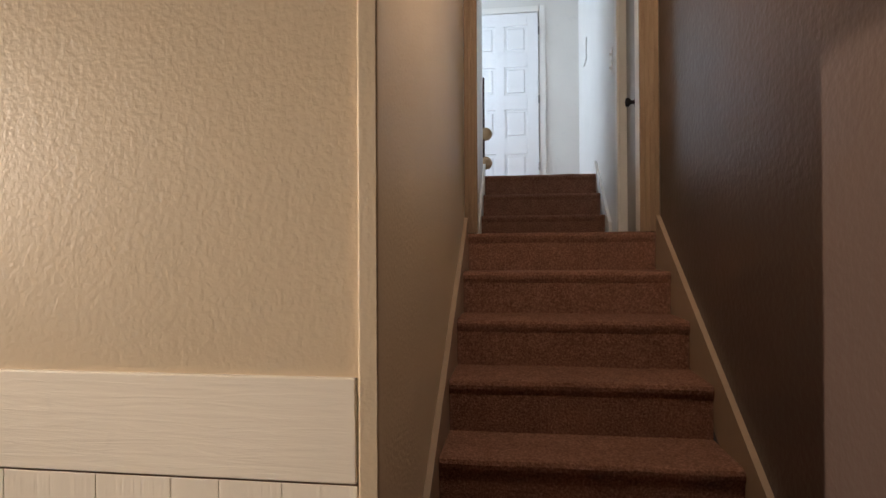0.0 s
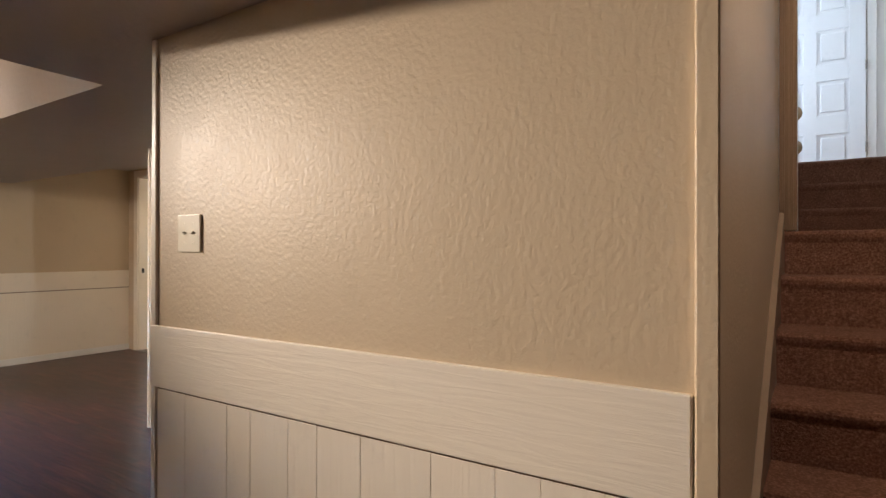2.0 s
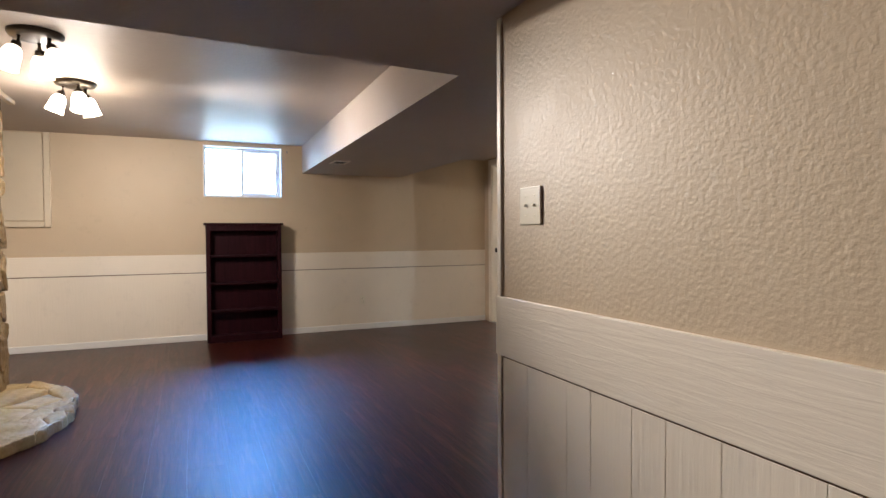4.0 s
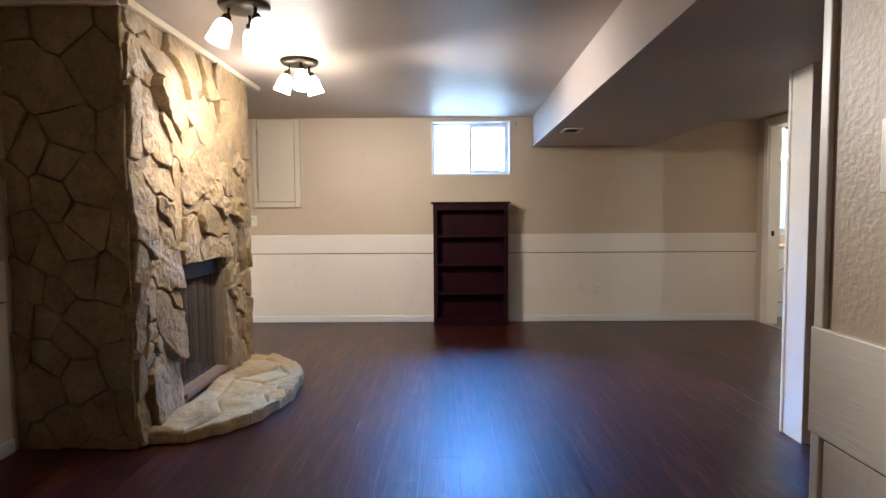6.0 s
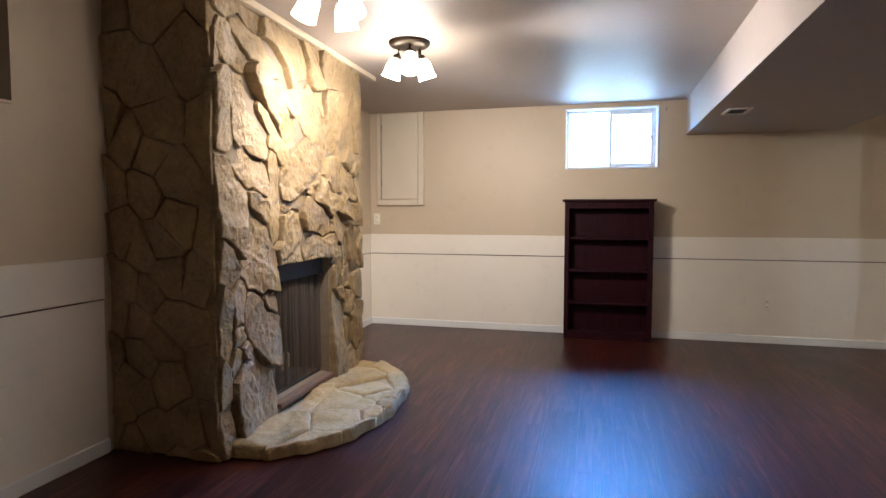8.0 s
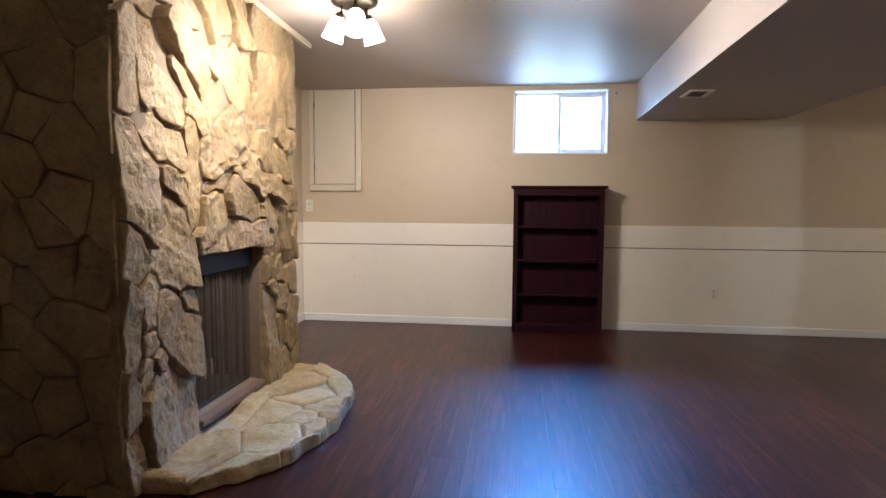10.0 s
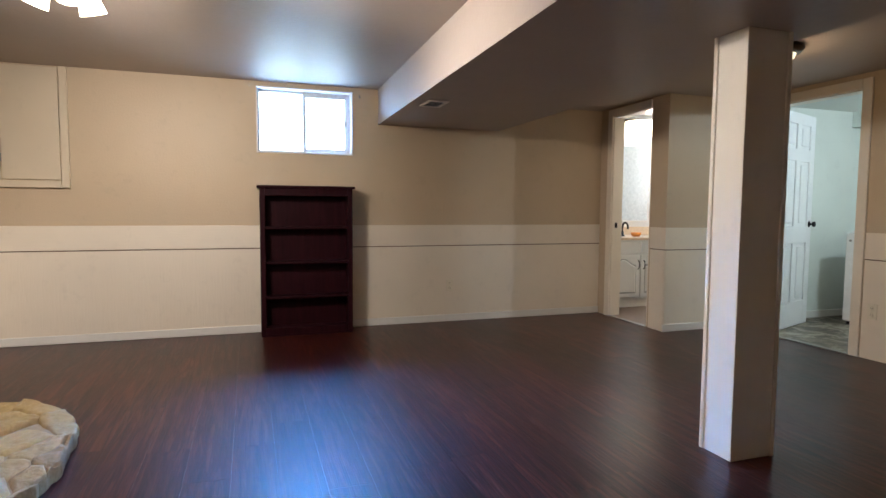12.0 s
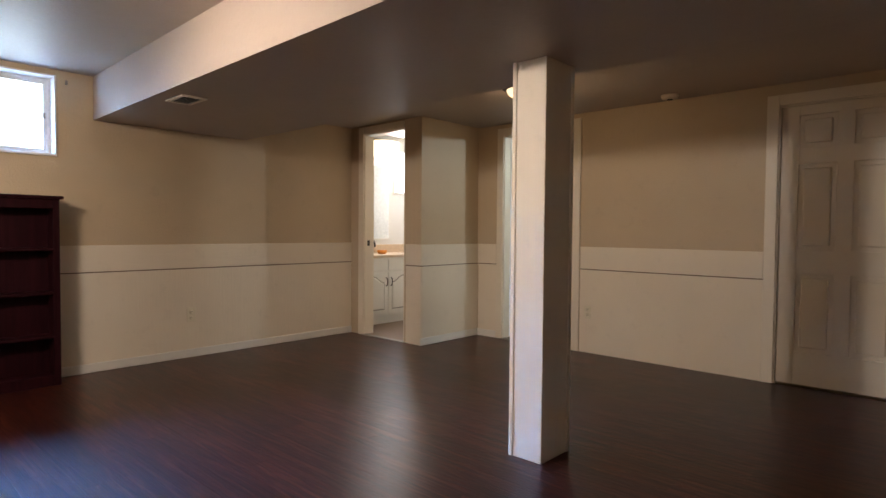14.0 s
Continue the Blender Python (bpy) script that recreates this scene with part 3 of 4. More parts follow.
def switch_plate(name, m, toggles, label):
    """A wall plate facing -y, at the pose m of its lower middle."""
    w = 0.072 if toggles == 1 else 0.116
    s = thing(name, (0, 0, 0), label, "light switch")
    part("plate", box(-w / 2, w / 2, -0.006, 0.0, 0, 0.116, 0.003, 3), M_plate, s)
    for k in range(toggles):
        x = (k - (toggles - 1) / 2) * 0.046
        part("toggle", turned(box(-0.0050, 0.0050, -0.008, 0.0, -0.004, 0.004, 0.0015), Matrix.Translation((x, -0.004, 0.058)) @ Matrix.Rotation(radians(-22), 4, "X")), M_plate, s)
        for z in (0.028, 0.088):
            part("screw", turned(lathe([(0.0, 0.0005), (0.0030, 0.0004), (0.0034, 0.0)], 10), Matrix.Translation((x, -0.006, z)) @ Matrix.Rotation(radians(90), 4, "X")), M_plate, s)
    s.matrix_world = m
    return s


def outlet(m, label="ivory duplex wall outlet on the wainscot"):
    s = thing("wall_outlet", (0, 0, 0), label, "outlet")
    part("plate", box(-0.036, 0.036, -0.006, 0, 0, 0.116, 0.003, 3), M_plate, s)
    for z in (0.034, 0.082):
        part("socket", turned(lathe([(0.0, 0.003), (0.015, 0.0025), (0.017, 0.0)], 16), Matrix.Translation((0, -0.006, z)) @ Matrix.Rotation(radians(90), 4, "X")), M_plate, s)
        part("slot", boxes((-0.007, -0.005, -0.0096, -0.008, z - 0.004, z + 0.006), (0.005, 0.007, -0.0096, -0.008, z - 0.004, z + 0.006)), M_dark, s)
    s.matrix_world = m
    return s


switch_plate("light_switch", pose(-1.592, PART_Y - 0.0005, 1.187), 2, "ivory double toggle switch on the glossy tan wall")
switch_plate("light_switch", pose(-3.575, SOUTH + 0.0005, 1.237, 0, 0, 180), 1, "ivory switch plate on the wall beside the fireplace")
outlet(pose(WEST + 0.0045, 2.43, 0.30, 0, 0, 90))
outlet(pose(-4.637, NORTH - 0.0045, 0.305))
outlet(pose(WEST + 0.0005, -1.29, 1.05, 0, 0, 90), "ivory wall outlet in the room corner")

# ---- west window ----
wf = structure("window_1", boxes(
    (-7.10, -7.05, WIN[0], WIN[0] + 0.030, WIN[2], WIN[3]), (-7.10, -7.05, WIN[1] - 0.030, WIN[1], WIN[2], WIN[3]),
    (-7.10, -7.05, WIN[0] + 0.03, WIN[1] - 0.03, WIN[2], WIN[2] + 0.030), (-7.10, -7.05, WIN[0] + 0.03, WIN[1] - 0.03, WIN[3] - 0.03, WIN[3]), bevel=0.003), M_alu,
    "small high white sliding basement window, glaring daylight", "window")
part("liner", boxes((-7.05, WEST + 0.012, WIN[0], WIN[0] + 0.012, WIN[2], WIN[3]), (-7.05, WEST + 0.012, WIN[1] - 0.012, WIN[1], WIN[2], WIN[3]),
                    (-7.05, WEST + 0.012, WIN[0] + 0.012, WIN[1] - 0.012, WIN[3] - 0.012, WIN[3]), bevel=0.002), M_white, wf)
part("sill", box(-7.05, WEST + 0.014, WIN[0], WIN[1], WIN[2] - 0.004, WIN[2] + 0.012, 0.003), M_white, wf)
part("meeting_stile", box(-7.095, -7.060, 1.045, 1.075, WIN[2] + 0.03, WIN[3] - 0.03, 0.003), M_alu, wf)
sash = part("sash", boxes((-7.074, -7.052, 1.075, 1.45, WIN[2] + 0.030, WIN[2] + 0.055), (-7.074, -7.052, 1.075, 1.45, WIN[3] - 0.055, WIN[3] - 0.03),
                          (-7.074, -7.052, 1.425, 1.45, WIN[2] + 0.055, WIN[3] - 0.055)), M_alu, wf)
part("latch", box(-7.052, -7.040, 1.418, 1.436, 1.86, 1.90, 0.003), M_steel, wf, "small grey latch")
for ya, yb in ((WIN[0] + 0.03, 1.045), (1.075, 1.425)):
    pane = part("pane", box(-7.082, -7.078, ya, yb, WIN[2] + 0.03, WIN[3] - 0.03), M_glass, wf)
    pane.visible_shadow = False
part("curtain_hook", box(WEST, WEST + 0.022, 1.535, 1.547, 2.105, 2.135, 0.003), M_steel, w_west, "small bent curtain bracket")
structure("backdrop_ground", box(-8.62, -8.60, -2.4, 4.4, 0.6, 2.45), M_daylight, "glaring sunlit ground outside the window", "backdrop")
structure("backdrop_sky", box(-8.62, -8.60, 0.0, 1.85, 2.452, 3.75), M_skyglow, "bright blue sky outside the window", "backdrop")

# ---- south window, dark ----
sf = structure("window_2", boxes(
    (SW[0], SW[0] + 0.035, -1.53, -1.49, SW[2], SW[3]), (SW[1] - 0.035, SW[1], -1.53, -1.49, SW[2], SW[3]),
    (SW[0] + 0.035, SW[1] - 0.035, -1.53, -1.49, SW[2], SW[2] + 0.035), (SW[0] + 0.035, SW[1] - 0.035, -1.53, -1.49, SW[3] - 0.035, SW[3]), bevel=0.003), M_steel,
    "small dark basement window in a deep recess", "window")
part("pane", box(SW[0] + 0.035, SW[1] - 0.035, -1.512, -1.508, SW[2] + 0.035, SW[3] - 0.035), M_glass, sf)
part("meeting_stile", box(-2.69, -2.66, -1.525, -1.495, SW[2] + 0.035, SW[3] - 0.035, 0.003), M_steel, sf)
part("sill", box(SW[0], SW[1], -1.49, SOUTH + 0.008, SW[2] - 0.004, SW[2] + 0.010, 0.003), M_wall, sf)
structure("window_well", boxes((SW[0] - 0.1, SW[1] + 0.1, -1.95, -1.90, 1.3, 2.45), (SW[0] - 0.1, SW[0] - 0.05, -1.9, -1.56, 1.3, 2.45), (SW[1] + 0.05, SW[1] + 0.1, -1.9, -1.56, 1.3, 2.45),
                               (SW[0] - 0.05, SW[1] + 0.05, -1.9, -1.56, 1.3, 1.35)), M_well, "dark window well", "window well")

# ---- electric panel door ----
ap = thing("access_panel", (WEST, -1.0, 1.24), "cream-tan access door in a wooden frame, lamplight painted in, closed", "access door")
part("door", box(WEST + 0.001, WEST + 0.016, -1.225, -0.835, 1.315, 2.185, 0.003), M_access_lit, ap)
part("frame_side", box(WEST + 0.001, WEST + 0.034, -0.825, -0.770, 1.25, 2.195, 0.004), M_access_lit, ap)
part("frame_bottom", box(WEST + 0.001, WEST + 0.034, -1.27, -0.828, 1.25, 1.305, 0.004), M_access_lit, ap)
part("frame_side", box(WEST + 0.001, WEST + 0.028, -1.275, -1.235, 1.308, 2.195, 0.004), M_access_lit, ap)
for z in (1.45, 2.02):
    part("hinge", tube([(WEST + 0.021, -1.23, z), (WEST + 0.021, -1.23, z + 0.06)], 0.006, 8), M_steel, ap)

# ---- bookcase ----
BX0, BX1, BY0, BY1, BH = WEST + 0.018, -6.715, 0.655, 1.435, 1.295
bc = thing("bookcase", (-6.83, 1.045, 0.0), "dark mahogany bookcase with empty shelves, below the window", "bookcase")
part("side", box(BX0, BX1, BY0, BY0 + 0.040, 0, BH - 0.022, 0.003), M_mahogany, bc)
part("side", box(BX0, BX1, BY1 - 0.040, BY1, 0, BH - 0.022, 0.003), M_mahogany, bc)
part("top", box(BX0, BX1 + 0.022, BY0 - 0.022, BY1 + 0.022, BH - 0.022, BH, 0.006, 3), M_mahogany, bc)
part("back", box(BX0, BX0 + 0.085, BY0 + 0.04, BY1 - 0.04, 0.02, BH - 0.03), M_mahogany, bc)
part("crown_rail", box(BX1 - 0.018, BX1, BY0 + 0.04, BY1 - 0.04, BH - 0.085, BH - 0.022, 0.002), M_mahogany, bc)
part("plinth", box(BX1 - 0.025, BX1 - 0.005, BY0 + 0.04, BY1 - 0.04, 0.0, 0.070, 0.002), M_mahogany, bc)
for z in (0.072, 0.345, 0.645, 0.945):
    part("shelf", box(BX0 + 0.085, BX1 - 0.012, BY0 + 0.04, BY1 - 0.04, z - 0.020, z, 0.002), M_mahogany, bc)

# ---- soffit register ----
vt = thing("ceiling_register", (-5.72, 1.87, LOW - 0.012), "tan metal air register with dark louvres in the soffit", "vent")
part("frame", boxes((-5.84, -5.60, 1.79, 1.812, LOW - 0.010, LOW), (-5.84, -5.60, 1.925, 1.947, LOW - 0.010, LOW), (-5.84, -5.815, 1.812, 1.925, LOW - 0.010, LOW), (-5.625, -5.60, 1.812, 1.925, LOW - 0.010, LOW), bevel=0.002), M_rail, vt)
part("backing", box(-5.815, -5.625, 1.812, 1.925, LOW - 0.002, LOW), M_dark, vt)
for k in range(6):
    y = 1.822 + k * 0.0185
    part("louvre", turned(box(-5.815, -5.625, -0.007, 0.007, -0.001, 0.001), Matrix.Translation((0, y, LOW - 0.006)) @ Matrix.Rotation(radians(40), 4, "X")), M_steel, vt)

# ---- column ----
CX0, CX1, CY0, CY1 = -3.745, -3.568, 2.562, 2.80
col = thing("column", ((CX0 + CX1) / 2, (CY0 + CY1) / 2, 0), "square cream boxed column with edge mouldings under the soffit", "column")
part("shaft", box(CX0, CX1, CY0, CY1, 0, LOW, 0.004), M_trim, col)
part("edge_strip", box(CX0 - 0.006, CX0 + 0.018, CY0 - 0.007, CY0 + 0.018, 0, LOW, 0.005, 3), M_trim, col)
part("edge_strip", box(CX1 - 0.018, CX1 + 0.006, CY1 - 0.018, CY1 + 0.007, 0, LOW, 0.005, 3), M_trim, col)

# ---- closet door, laundry door, casings ----
cd = panel_door("door_closet", CD[1] - CD[0] - 0.03, 1.975, SIX, M_trim, "cream six-panel closet door, closed")
cd.location = (CD[0] + 0.015, NORTH + 0.03, 0.012)


def casing(name, x0, x1, top, y, out, width, mat, label, left=True, right=True, depth=0.12):
    """Casing on the face at y (out: -1 to the south), with a jamb lining."""
    c = thing(name, ((x0 + x1) / 2, y, 0), label, "door frame")
    lo, hi = sorted((y, y + out * 0.018))
    if left:
        part("casing", box(x0 - width, x0 + 0.006, lo, hi, 0, top + width, 0.005), mat, c)
    if right:
        part("casing", box(x1 - 0.006, x1 + width, lo, hi, 0, top + width, 0.005), mat, c)
    part("casing", box(x0 + 0.006, x1 - 0.006, lo, hi, top - 0.006, top + width, 0.005), mat, c)
    ya, yb = sorted((y - out * 0.001, y - out * depth))
    part("jamb", box(x0, x0 + 0.014, ya, yb, 0, top), mat, c)
    part("jamb", box(x1 - 0.014, x1, ya, yb, 0, top), mat, c)
    part("jamb", box(x0 + 0.014, x1 - 0.014, ya, yb, top - 0.014, top), mat, c)
    return c


casing("closet_door_casing", CD[0], CD[1], CD[2], NORTH, -1, 0.072, M_trim, "cream casing round the closet door", depth=0.029)
casing("laundry_door_casing", LD[0], LD[1], LD[2], NORTH, -1, 0.070, M_trim, "cream casing round the open laundry doorway")
casing("bathroom_door_casing", BD[0], BD[1], BD[2], BATH_Y, -1, 0.070, M_trim, "cream casing round the open bathroom doorway", right=False)
structure("threshold_bathroom", box(BD[0], BD[1], BATH_Y - 0.03, BATH_Y + 0.03, 0.0, 0.008, 0.003), M_steel, "pale metal threshold strip", "threshold")
structure("threshold_laundry", box(LD[0], LD[1], NORTH - 0.03, NORTH + 0.03, 0.0, 0.008, 0.003), M_steel, "pale metal threshold strip", "threshold")
ldoor = panel_door("door_laundry", 0.76, 2.0, SIX, M_door, "white six-panel laundry door, swung open inwards")
door_knob(ldoor, 0.70, 0.97, 0.0, M_black)
part("knob", turned(lathe([(0.030, 0.0), (0.030, 0.006), (0.011, 0.010), (0.011, 0.025), (0.022, 0.032), (0.028, 0.042), (0.026, 0.054), (0.0, 0.060)], 16),
                    Matrix.Translation((0.70, 0.036, 0.97)) @ Matrix.Rotation(radians(-90), 4, "X")), M_black, ldoor, "dark round door knob")
for z in (0.22, 1.02, 1.76):
    part("hinge", tube([(-0.004, 0.038, z), (-0.004, 0.038, z + 0.09)], 0.007, 8), M_black, ldoor, "black hinge")
ldoor.matrix_world = pose(LD[0] + 0.022, NORTH + 0.10, 0.012, 0, 0, 110)

# washer
ws = thing("washing_machine", (-5.36, 6.44, 0.004), "white top-loading washing machine in the laundry", "washing machine")
part("cabinet", box(-5.70, -5.02, 6.10, 6.78, 0.035, 0.90, 0.015, 3), M_appliance, ws)
part("lid", box(-5.67, -5.05, 6.14, 6.60, 0.90, 0.922, 0.008, 3), M_appliance, ws)
part("console", box(-5.70, -5.02, 6.62, 6.78, 0.90, 1.04, 0.02, 3), M_appliance, ws)
part("badge", box(-5.665, -5.64, 6.095, 6.10, 0.815, 0.835, 0.002), M_steel, ws)
for x in (-5.66, -5.09):
    for y in (6.15, 6.72):
        part("foot", turned(lathe([(0.022, 0), (0.022, 0.02), (0.010, 0.024), (0.010, 0.036)], 12), Matrix.Translation((x, y, 0.004))), M_black, ws)
structure("baseboard", box(-6.03, -6.014, NORTH + 0.12, 6.95, 0.004, 0.075, 0.003), M_white, "white laundry baseboard", "baseboard")
dn = thing("duct_box", (-5.5, 6.8, 1.98), "boxed-in pipe chase under the laundry ceiling", "pipe chase")
part("casing", box(-6.03, -4.9, 6.55, 6.95, 1.98, 2.14, 0.003), M_laundry, dn)

# ---- bathroom ----
VX = -7.06


def arch_panel(x0, x1, ya, yb, z0, z1, rise):
    """A raised door panel with a cathedral arch along its top."""
    top = [(ya + (yb - ya) * k / 16, z1 - rise + rise * 0.5 * (1 - math.cos(2 * math.pi * k / 16))) for k in range(17)]
    outline = [(yb, z0), *top[::-1], (ya, z0)]
    bm = bmesh.new()
    back = [bm.verts.new((x0, y, z)) for y, z in outline]
    my, mz = (ya + yb) / 2, (z0 + z1) / 2
    front = [bm.verts.new((x1, my + (y - my) * 0.90, mz + (z - mz) * 0.95)) for y, z in outline]
    n = len(outline)
    for k in range(n):
        bm.faces.new((back[k], back[(k + 1) % n], front[(k + 1) % n], front[k]))
    bm.faces.new(back[::-1])
    bm.faces.new(front)
    bmesh.ops.recalc_face_normals(bm, faces=bm.faces)
    return bm


van = thing("vanity_cabinet", (-7.34, 4.95, 0.004), "white bathroom vanity with curved wire pulls", "vanity")
part("body", box(-7.615, VX - 0.02, 4.28, 5.60, 0.10, 0.77, 0.003), M_white, van)
part("toe_kick", box(-7.615, VX - 0.05, 4.28, 5.60, 0.004, 0.10), M_white, van)
for ya, yb, hy in ((4.30, 4.755, 4.725), (4.765, 5.22, 4.80), (5.23, 5.59, 5.26)):
    dr = part("door", box(VX - 0.02, VX, ya, yb, 0.12, 0.60, 0.004), M_white, van)
    # thin grey sheet paints the shade round each raised panel
    part("groove_shade", arch_panel(VX - 0.001, VX + 0.0015, ya + 0.045, yb - 0.045, 0.165, 0.565, 0.075), M_greydoor, dr, "grey outline painted for the shade round the panel")
    part("raised_panel", arch_panel(VX, VX + 0.009, ya + 0.058, yb - 0.058, 0.18, 0.55, 0.075), M_white, dr)
    part("pull", tube([(VX, hy, 0.44), (VX + 0.022, hy, 0.455), (VX + 0.028, hy, 0.49), (VX + 0.022, hy, 0.525), (VX, hy, 0.54)], 0.006, 8), M_black, dr, "black wire pull")
    part("drawer_front", box(VX - 0.02, VX, ya, yb, 0.62, 0.75, 0.004), M_white, van)
ct = thing("countertop", (-7.34, 4.95, 0.77), "beige bathroom counter with a low backsplash", "countertop")
part("slab", box(-7.619, VX + 0.02, 4.27, 5.62, 0.77, 0.80, 0.006, 3), M_counter, ct)
part("backsplash", box(-7.619, -7.60, 4.27, 5.62, 0.80, 0.90, 0.004), M_counter, ct)
FX, FY = -7.34, 4.71
fc = thing("faucet", (FX, FY, 0.80), "dark bronze arched bathroom faucet", "faucet")
part("base", turned(lathe([(0.028, 0), (0.028, 0.01), (0.014, 0.018), (0.014, 0.05)], 14), Matrix.Translation((FX, FY, 0.80))), M_black, fc)
part("spout", tube([(FX, FY, 0.84)] + [(FX + 0.05 - 0.05 * math.cos(a), FY, 0.91 + 0.05 * math.sin(a)) for a in (0.0, 0.5, 1.0, 1.57, 2.1, 2.6, 3.1)] + [(FX + 0.10, FY, 0.885)], 0.011, 10), M_black, fc)
sd = thing("soap_dish", (-7.25, 4.83, 0.80), "small amber dish on the bathroom counter", "soap dish")
part("dish", turned(lathe([(0.0, 0.002), (0.04, 0.0), (0.055, 0.02), (0.060, 0.045), (0.054, 0.045), (0.045, 0.018), (0.0, 0.012)], 18), Matrix.Translation((-7.25, 4.83, 0.80))), M_amber, sd)
mir = thing("bathroom_mirror", (-7.61, 4.8, 0.975), "frameless wall mirror above the vanity", "mirror")
part("plate", box(-7.618, -7.612, 4.35, 5.26, 0.975, 1.885, 0.002), M_mirror, mir)
part("bottom_channel", box(-7.618, -7.606, 4.35, 5.26, 0.962, 0.975, 0.002), M_white, mir)
bl = thing("vanity_light", (-7.56, 5.0, 1.93), "bronze vanity lamp with a glowing glass bowl, lit", "lamp")
part("bracket", box(-7.62, -7.40, 4.80, 5.22, 2.150, 2.172, 0.006), M_bronze, bl)
part("bowl", turned(lathe([(0.0, -0.20), (0.09, -0.19), (0.15, -0.15), (0.175, -0.08), (0.18, 0.0), (0.17, 0.0), (0.0, -0.02)], 24), Matrix.Translation((-7.43, 5.01, 2.150)) @ Matrix.Diagonal((0.95, 1.12, 1.0, 1.0))), M_bathbulb, bl, "glowing frosted glass bowl")
point_lamp("vanity_bulb", (-7.22, 5.0, 1.86), 9, (1.0, 0.86, 0.66), 0.05)
bw = structure("window_bathroom", boxes((-7.619, -7.59, 5.33, 5.36, 1.55, 2.12), (-7.619, -7.59, 5.74, 5.77, 1.55, 2.12), (-7.619, -7.59, 5.36, 5.74, 1.55, 1.58), (-7.619, -7.59, 5.36, 5.74, 2.09, 2.12)), M_white, "small bright bathroom window with white frame", "window")
part("pane", box(-7.617, -7.612, 5.36, 5.74, 1.58, 2.09), M_bathday, bw, "glaring frosted pane")
latch = thing("strike_plate", (BD[0] + 0.016, BATH_Y + 0.05, 0.92), "dark strike plate on the bathroom jamb", "strike plate")
part("plate", box(BD[0] + 0.014, BD[0] + 0.017, BATH_Y + 0.035, BATH_Y + 0.065, 0.92, 0.975, 0.001), M_black, latch)


# ---- ceiling lamps ----
def spot_cluster(cx, cy, turn, watts, glass_mat, label):
    """A bronze canopy with three bell-shaped frosted shades on arms."""
    f = thing("ceiling_lamp", (cx, cy, HIGH), label, "ceiling lamp", "basement ceiling lamps")
    part("canopy", turned(lathe([(0.0, -0.030), (0.085, -0.030), (0.116, -0.024), (0.126, -0.010), (0.126, 0.0)], 36), Matrix.Translation((cx, cy, HIGH))), M_bronze, f)
    for k in range(3):
        a = radians(turn + 120 * k)
        ex, ey = cx + 0.075 * math.cos(a), cy + 0.075 * math.sin(a)
        tip = (cx + 0.085 * math.cos(a), cy + 0.085 * math.sin(a), HIGH - 0.075)
        part("arm", tube([(ex, ey, HIGH - 0.028), (ex, ey, HIGH - 0.06), tip], 0.010, 10), M_bronze, f)
        out = Vector((0.38 * math.cos(a), 0.38 * math.sin(a), -1)).normalized()
        rot = Matrix.Translation(tip) @ out.to_track_quat("Z", "Y").to_matrix().to_4x4()
        part("socket", turned(lathe([(0.0, -0.012), (0.020, -0.010), (0.024, 0.004), (0.022, 0.020)], 16), rot), M_bronze, f)
        part("shade", turned(lathe([(0.022, 0.014), (0.034, 0.024), (0.045, 0.050), (0.049, 0.090), (0.057, 0.135), (0.053, 0.135), (0.0, 0.105)], 24), rot), glass_mat, f, "glowing frosted bell shade")
        if watts[k]:
            point_lamp("bulb", Vector(tip) + out * 0.185, watts[k], WARM, 0.05)
    return f


spot_cluster(-3.64, -0.20, 180, (3, 2.2, 3), M_bulb, "bronze ceiling lamp with three glowing frosted bell shades, lit")
spot_cluster(-4.67, -0.19, 20, (3, 4, 13), M_bulb_hot, "bronze ceiling lamp with three glowing frosted bell shades, lit")
spot_lamp("reflector_bulb", (-4.43, -0.10, 2.050), (0.9, 1.12, 0.85), 930, WARM, 42, 0.03)
spot_lamp("reflector_bulb", (-4.88, -0.08, 1.955), (-6.95, 0.12, 0.75), 102, WARM, 128, 0.20)
spot_lamp("reflector_bulb", (-4.55, 0.06, 1.955), (-4.6, 3.2, 1.0), 165, WARM, 95, 0.06)
spot_lamp("reflector_bulb", (-3.99, -0.20, 1.955), (-4.24, -0.75, 1.56), 106, WARM, 112, 0.04)
dl = thing("dome_lamp", (-4.52, 3.76, NCEIL), "bronze flush ceiling lamp with a dim glowing dome, lit", "ceiling lamp")
part("rim", turned(lathe([(0.0, 0.0), (0.165, 0.0), (0.17, -0.02), (0.15, -0.045), (0.125, -0.05), (0.0, -0.04)], 32), Matrix.Translation((-4.52, 3.76, NCEIL))), M_bronze, dl)
part("dome", turned(lathe([(0.125, -0.046), (0.115, -0.075), (0.085, -0.098), (0.04, -0.110), (0.0, -0.113)], 28), Matrix.Translation((-4.52, 3.76, NCEIL))), M_dome, dl, "glowing glass dome")
point_lamp("dome_bulb", (-4.52, 3.76, NCEIL - 0.16), 5.5, (1.0, 0.70, 0.38), 0.08)
de = thing("smoke_detector", (-3.87, 4.79, NCEIL), "round cream smoke detector on the ceiling", "smoke detector")
part("body", turned(lathe([(0.065, 0.0), (0.066, -0.012), (0.058, -0.028), (0.030, -0.034), (0.0, -0.034)], 28), Matrix.Translation((-3.87, 4.79, NCEIL))), M_rail, de)
part("grille", turned(lathe([(0.0, -0.0365), (0.022, -0.036), (0.024, -0.0335)], 18), Matrix.Translation((-3.87, 4.79, NCEIL))), M_dark, de)

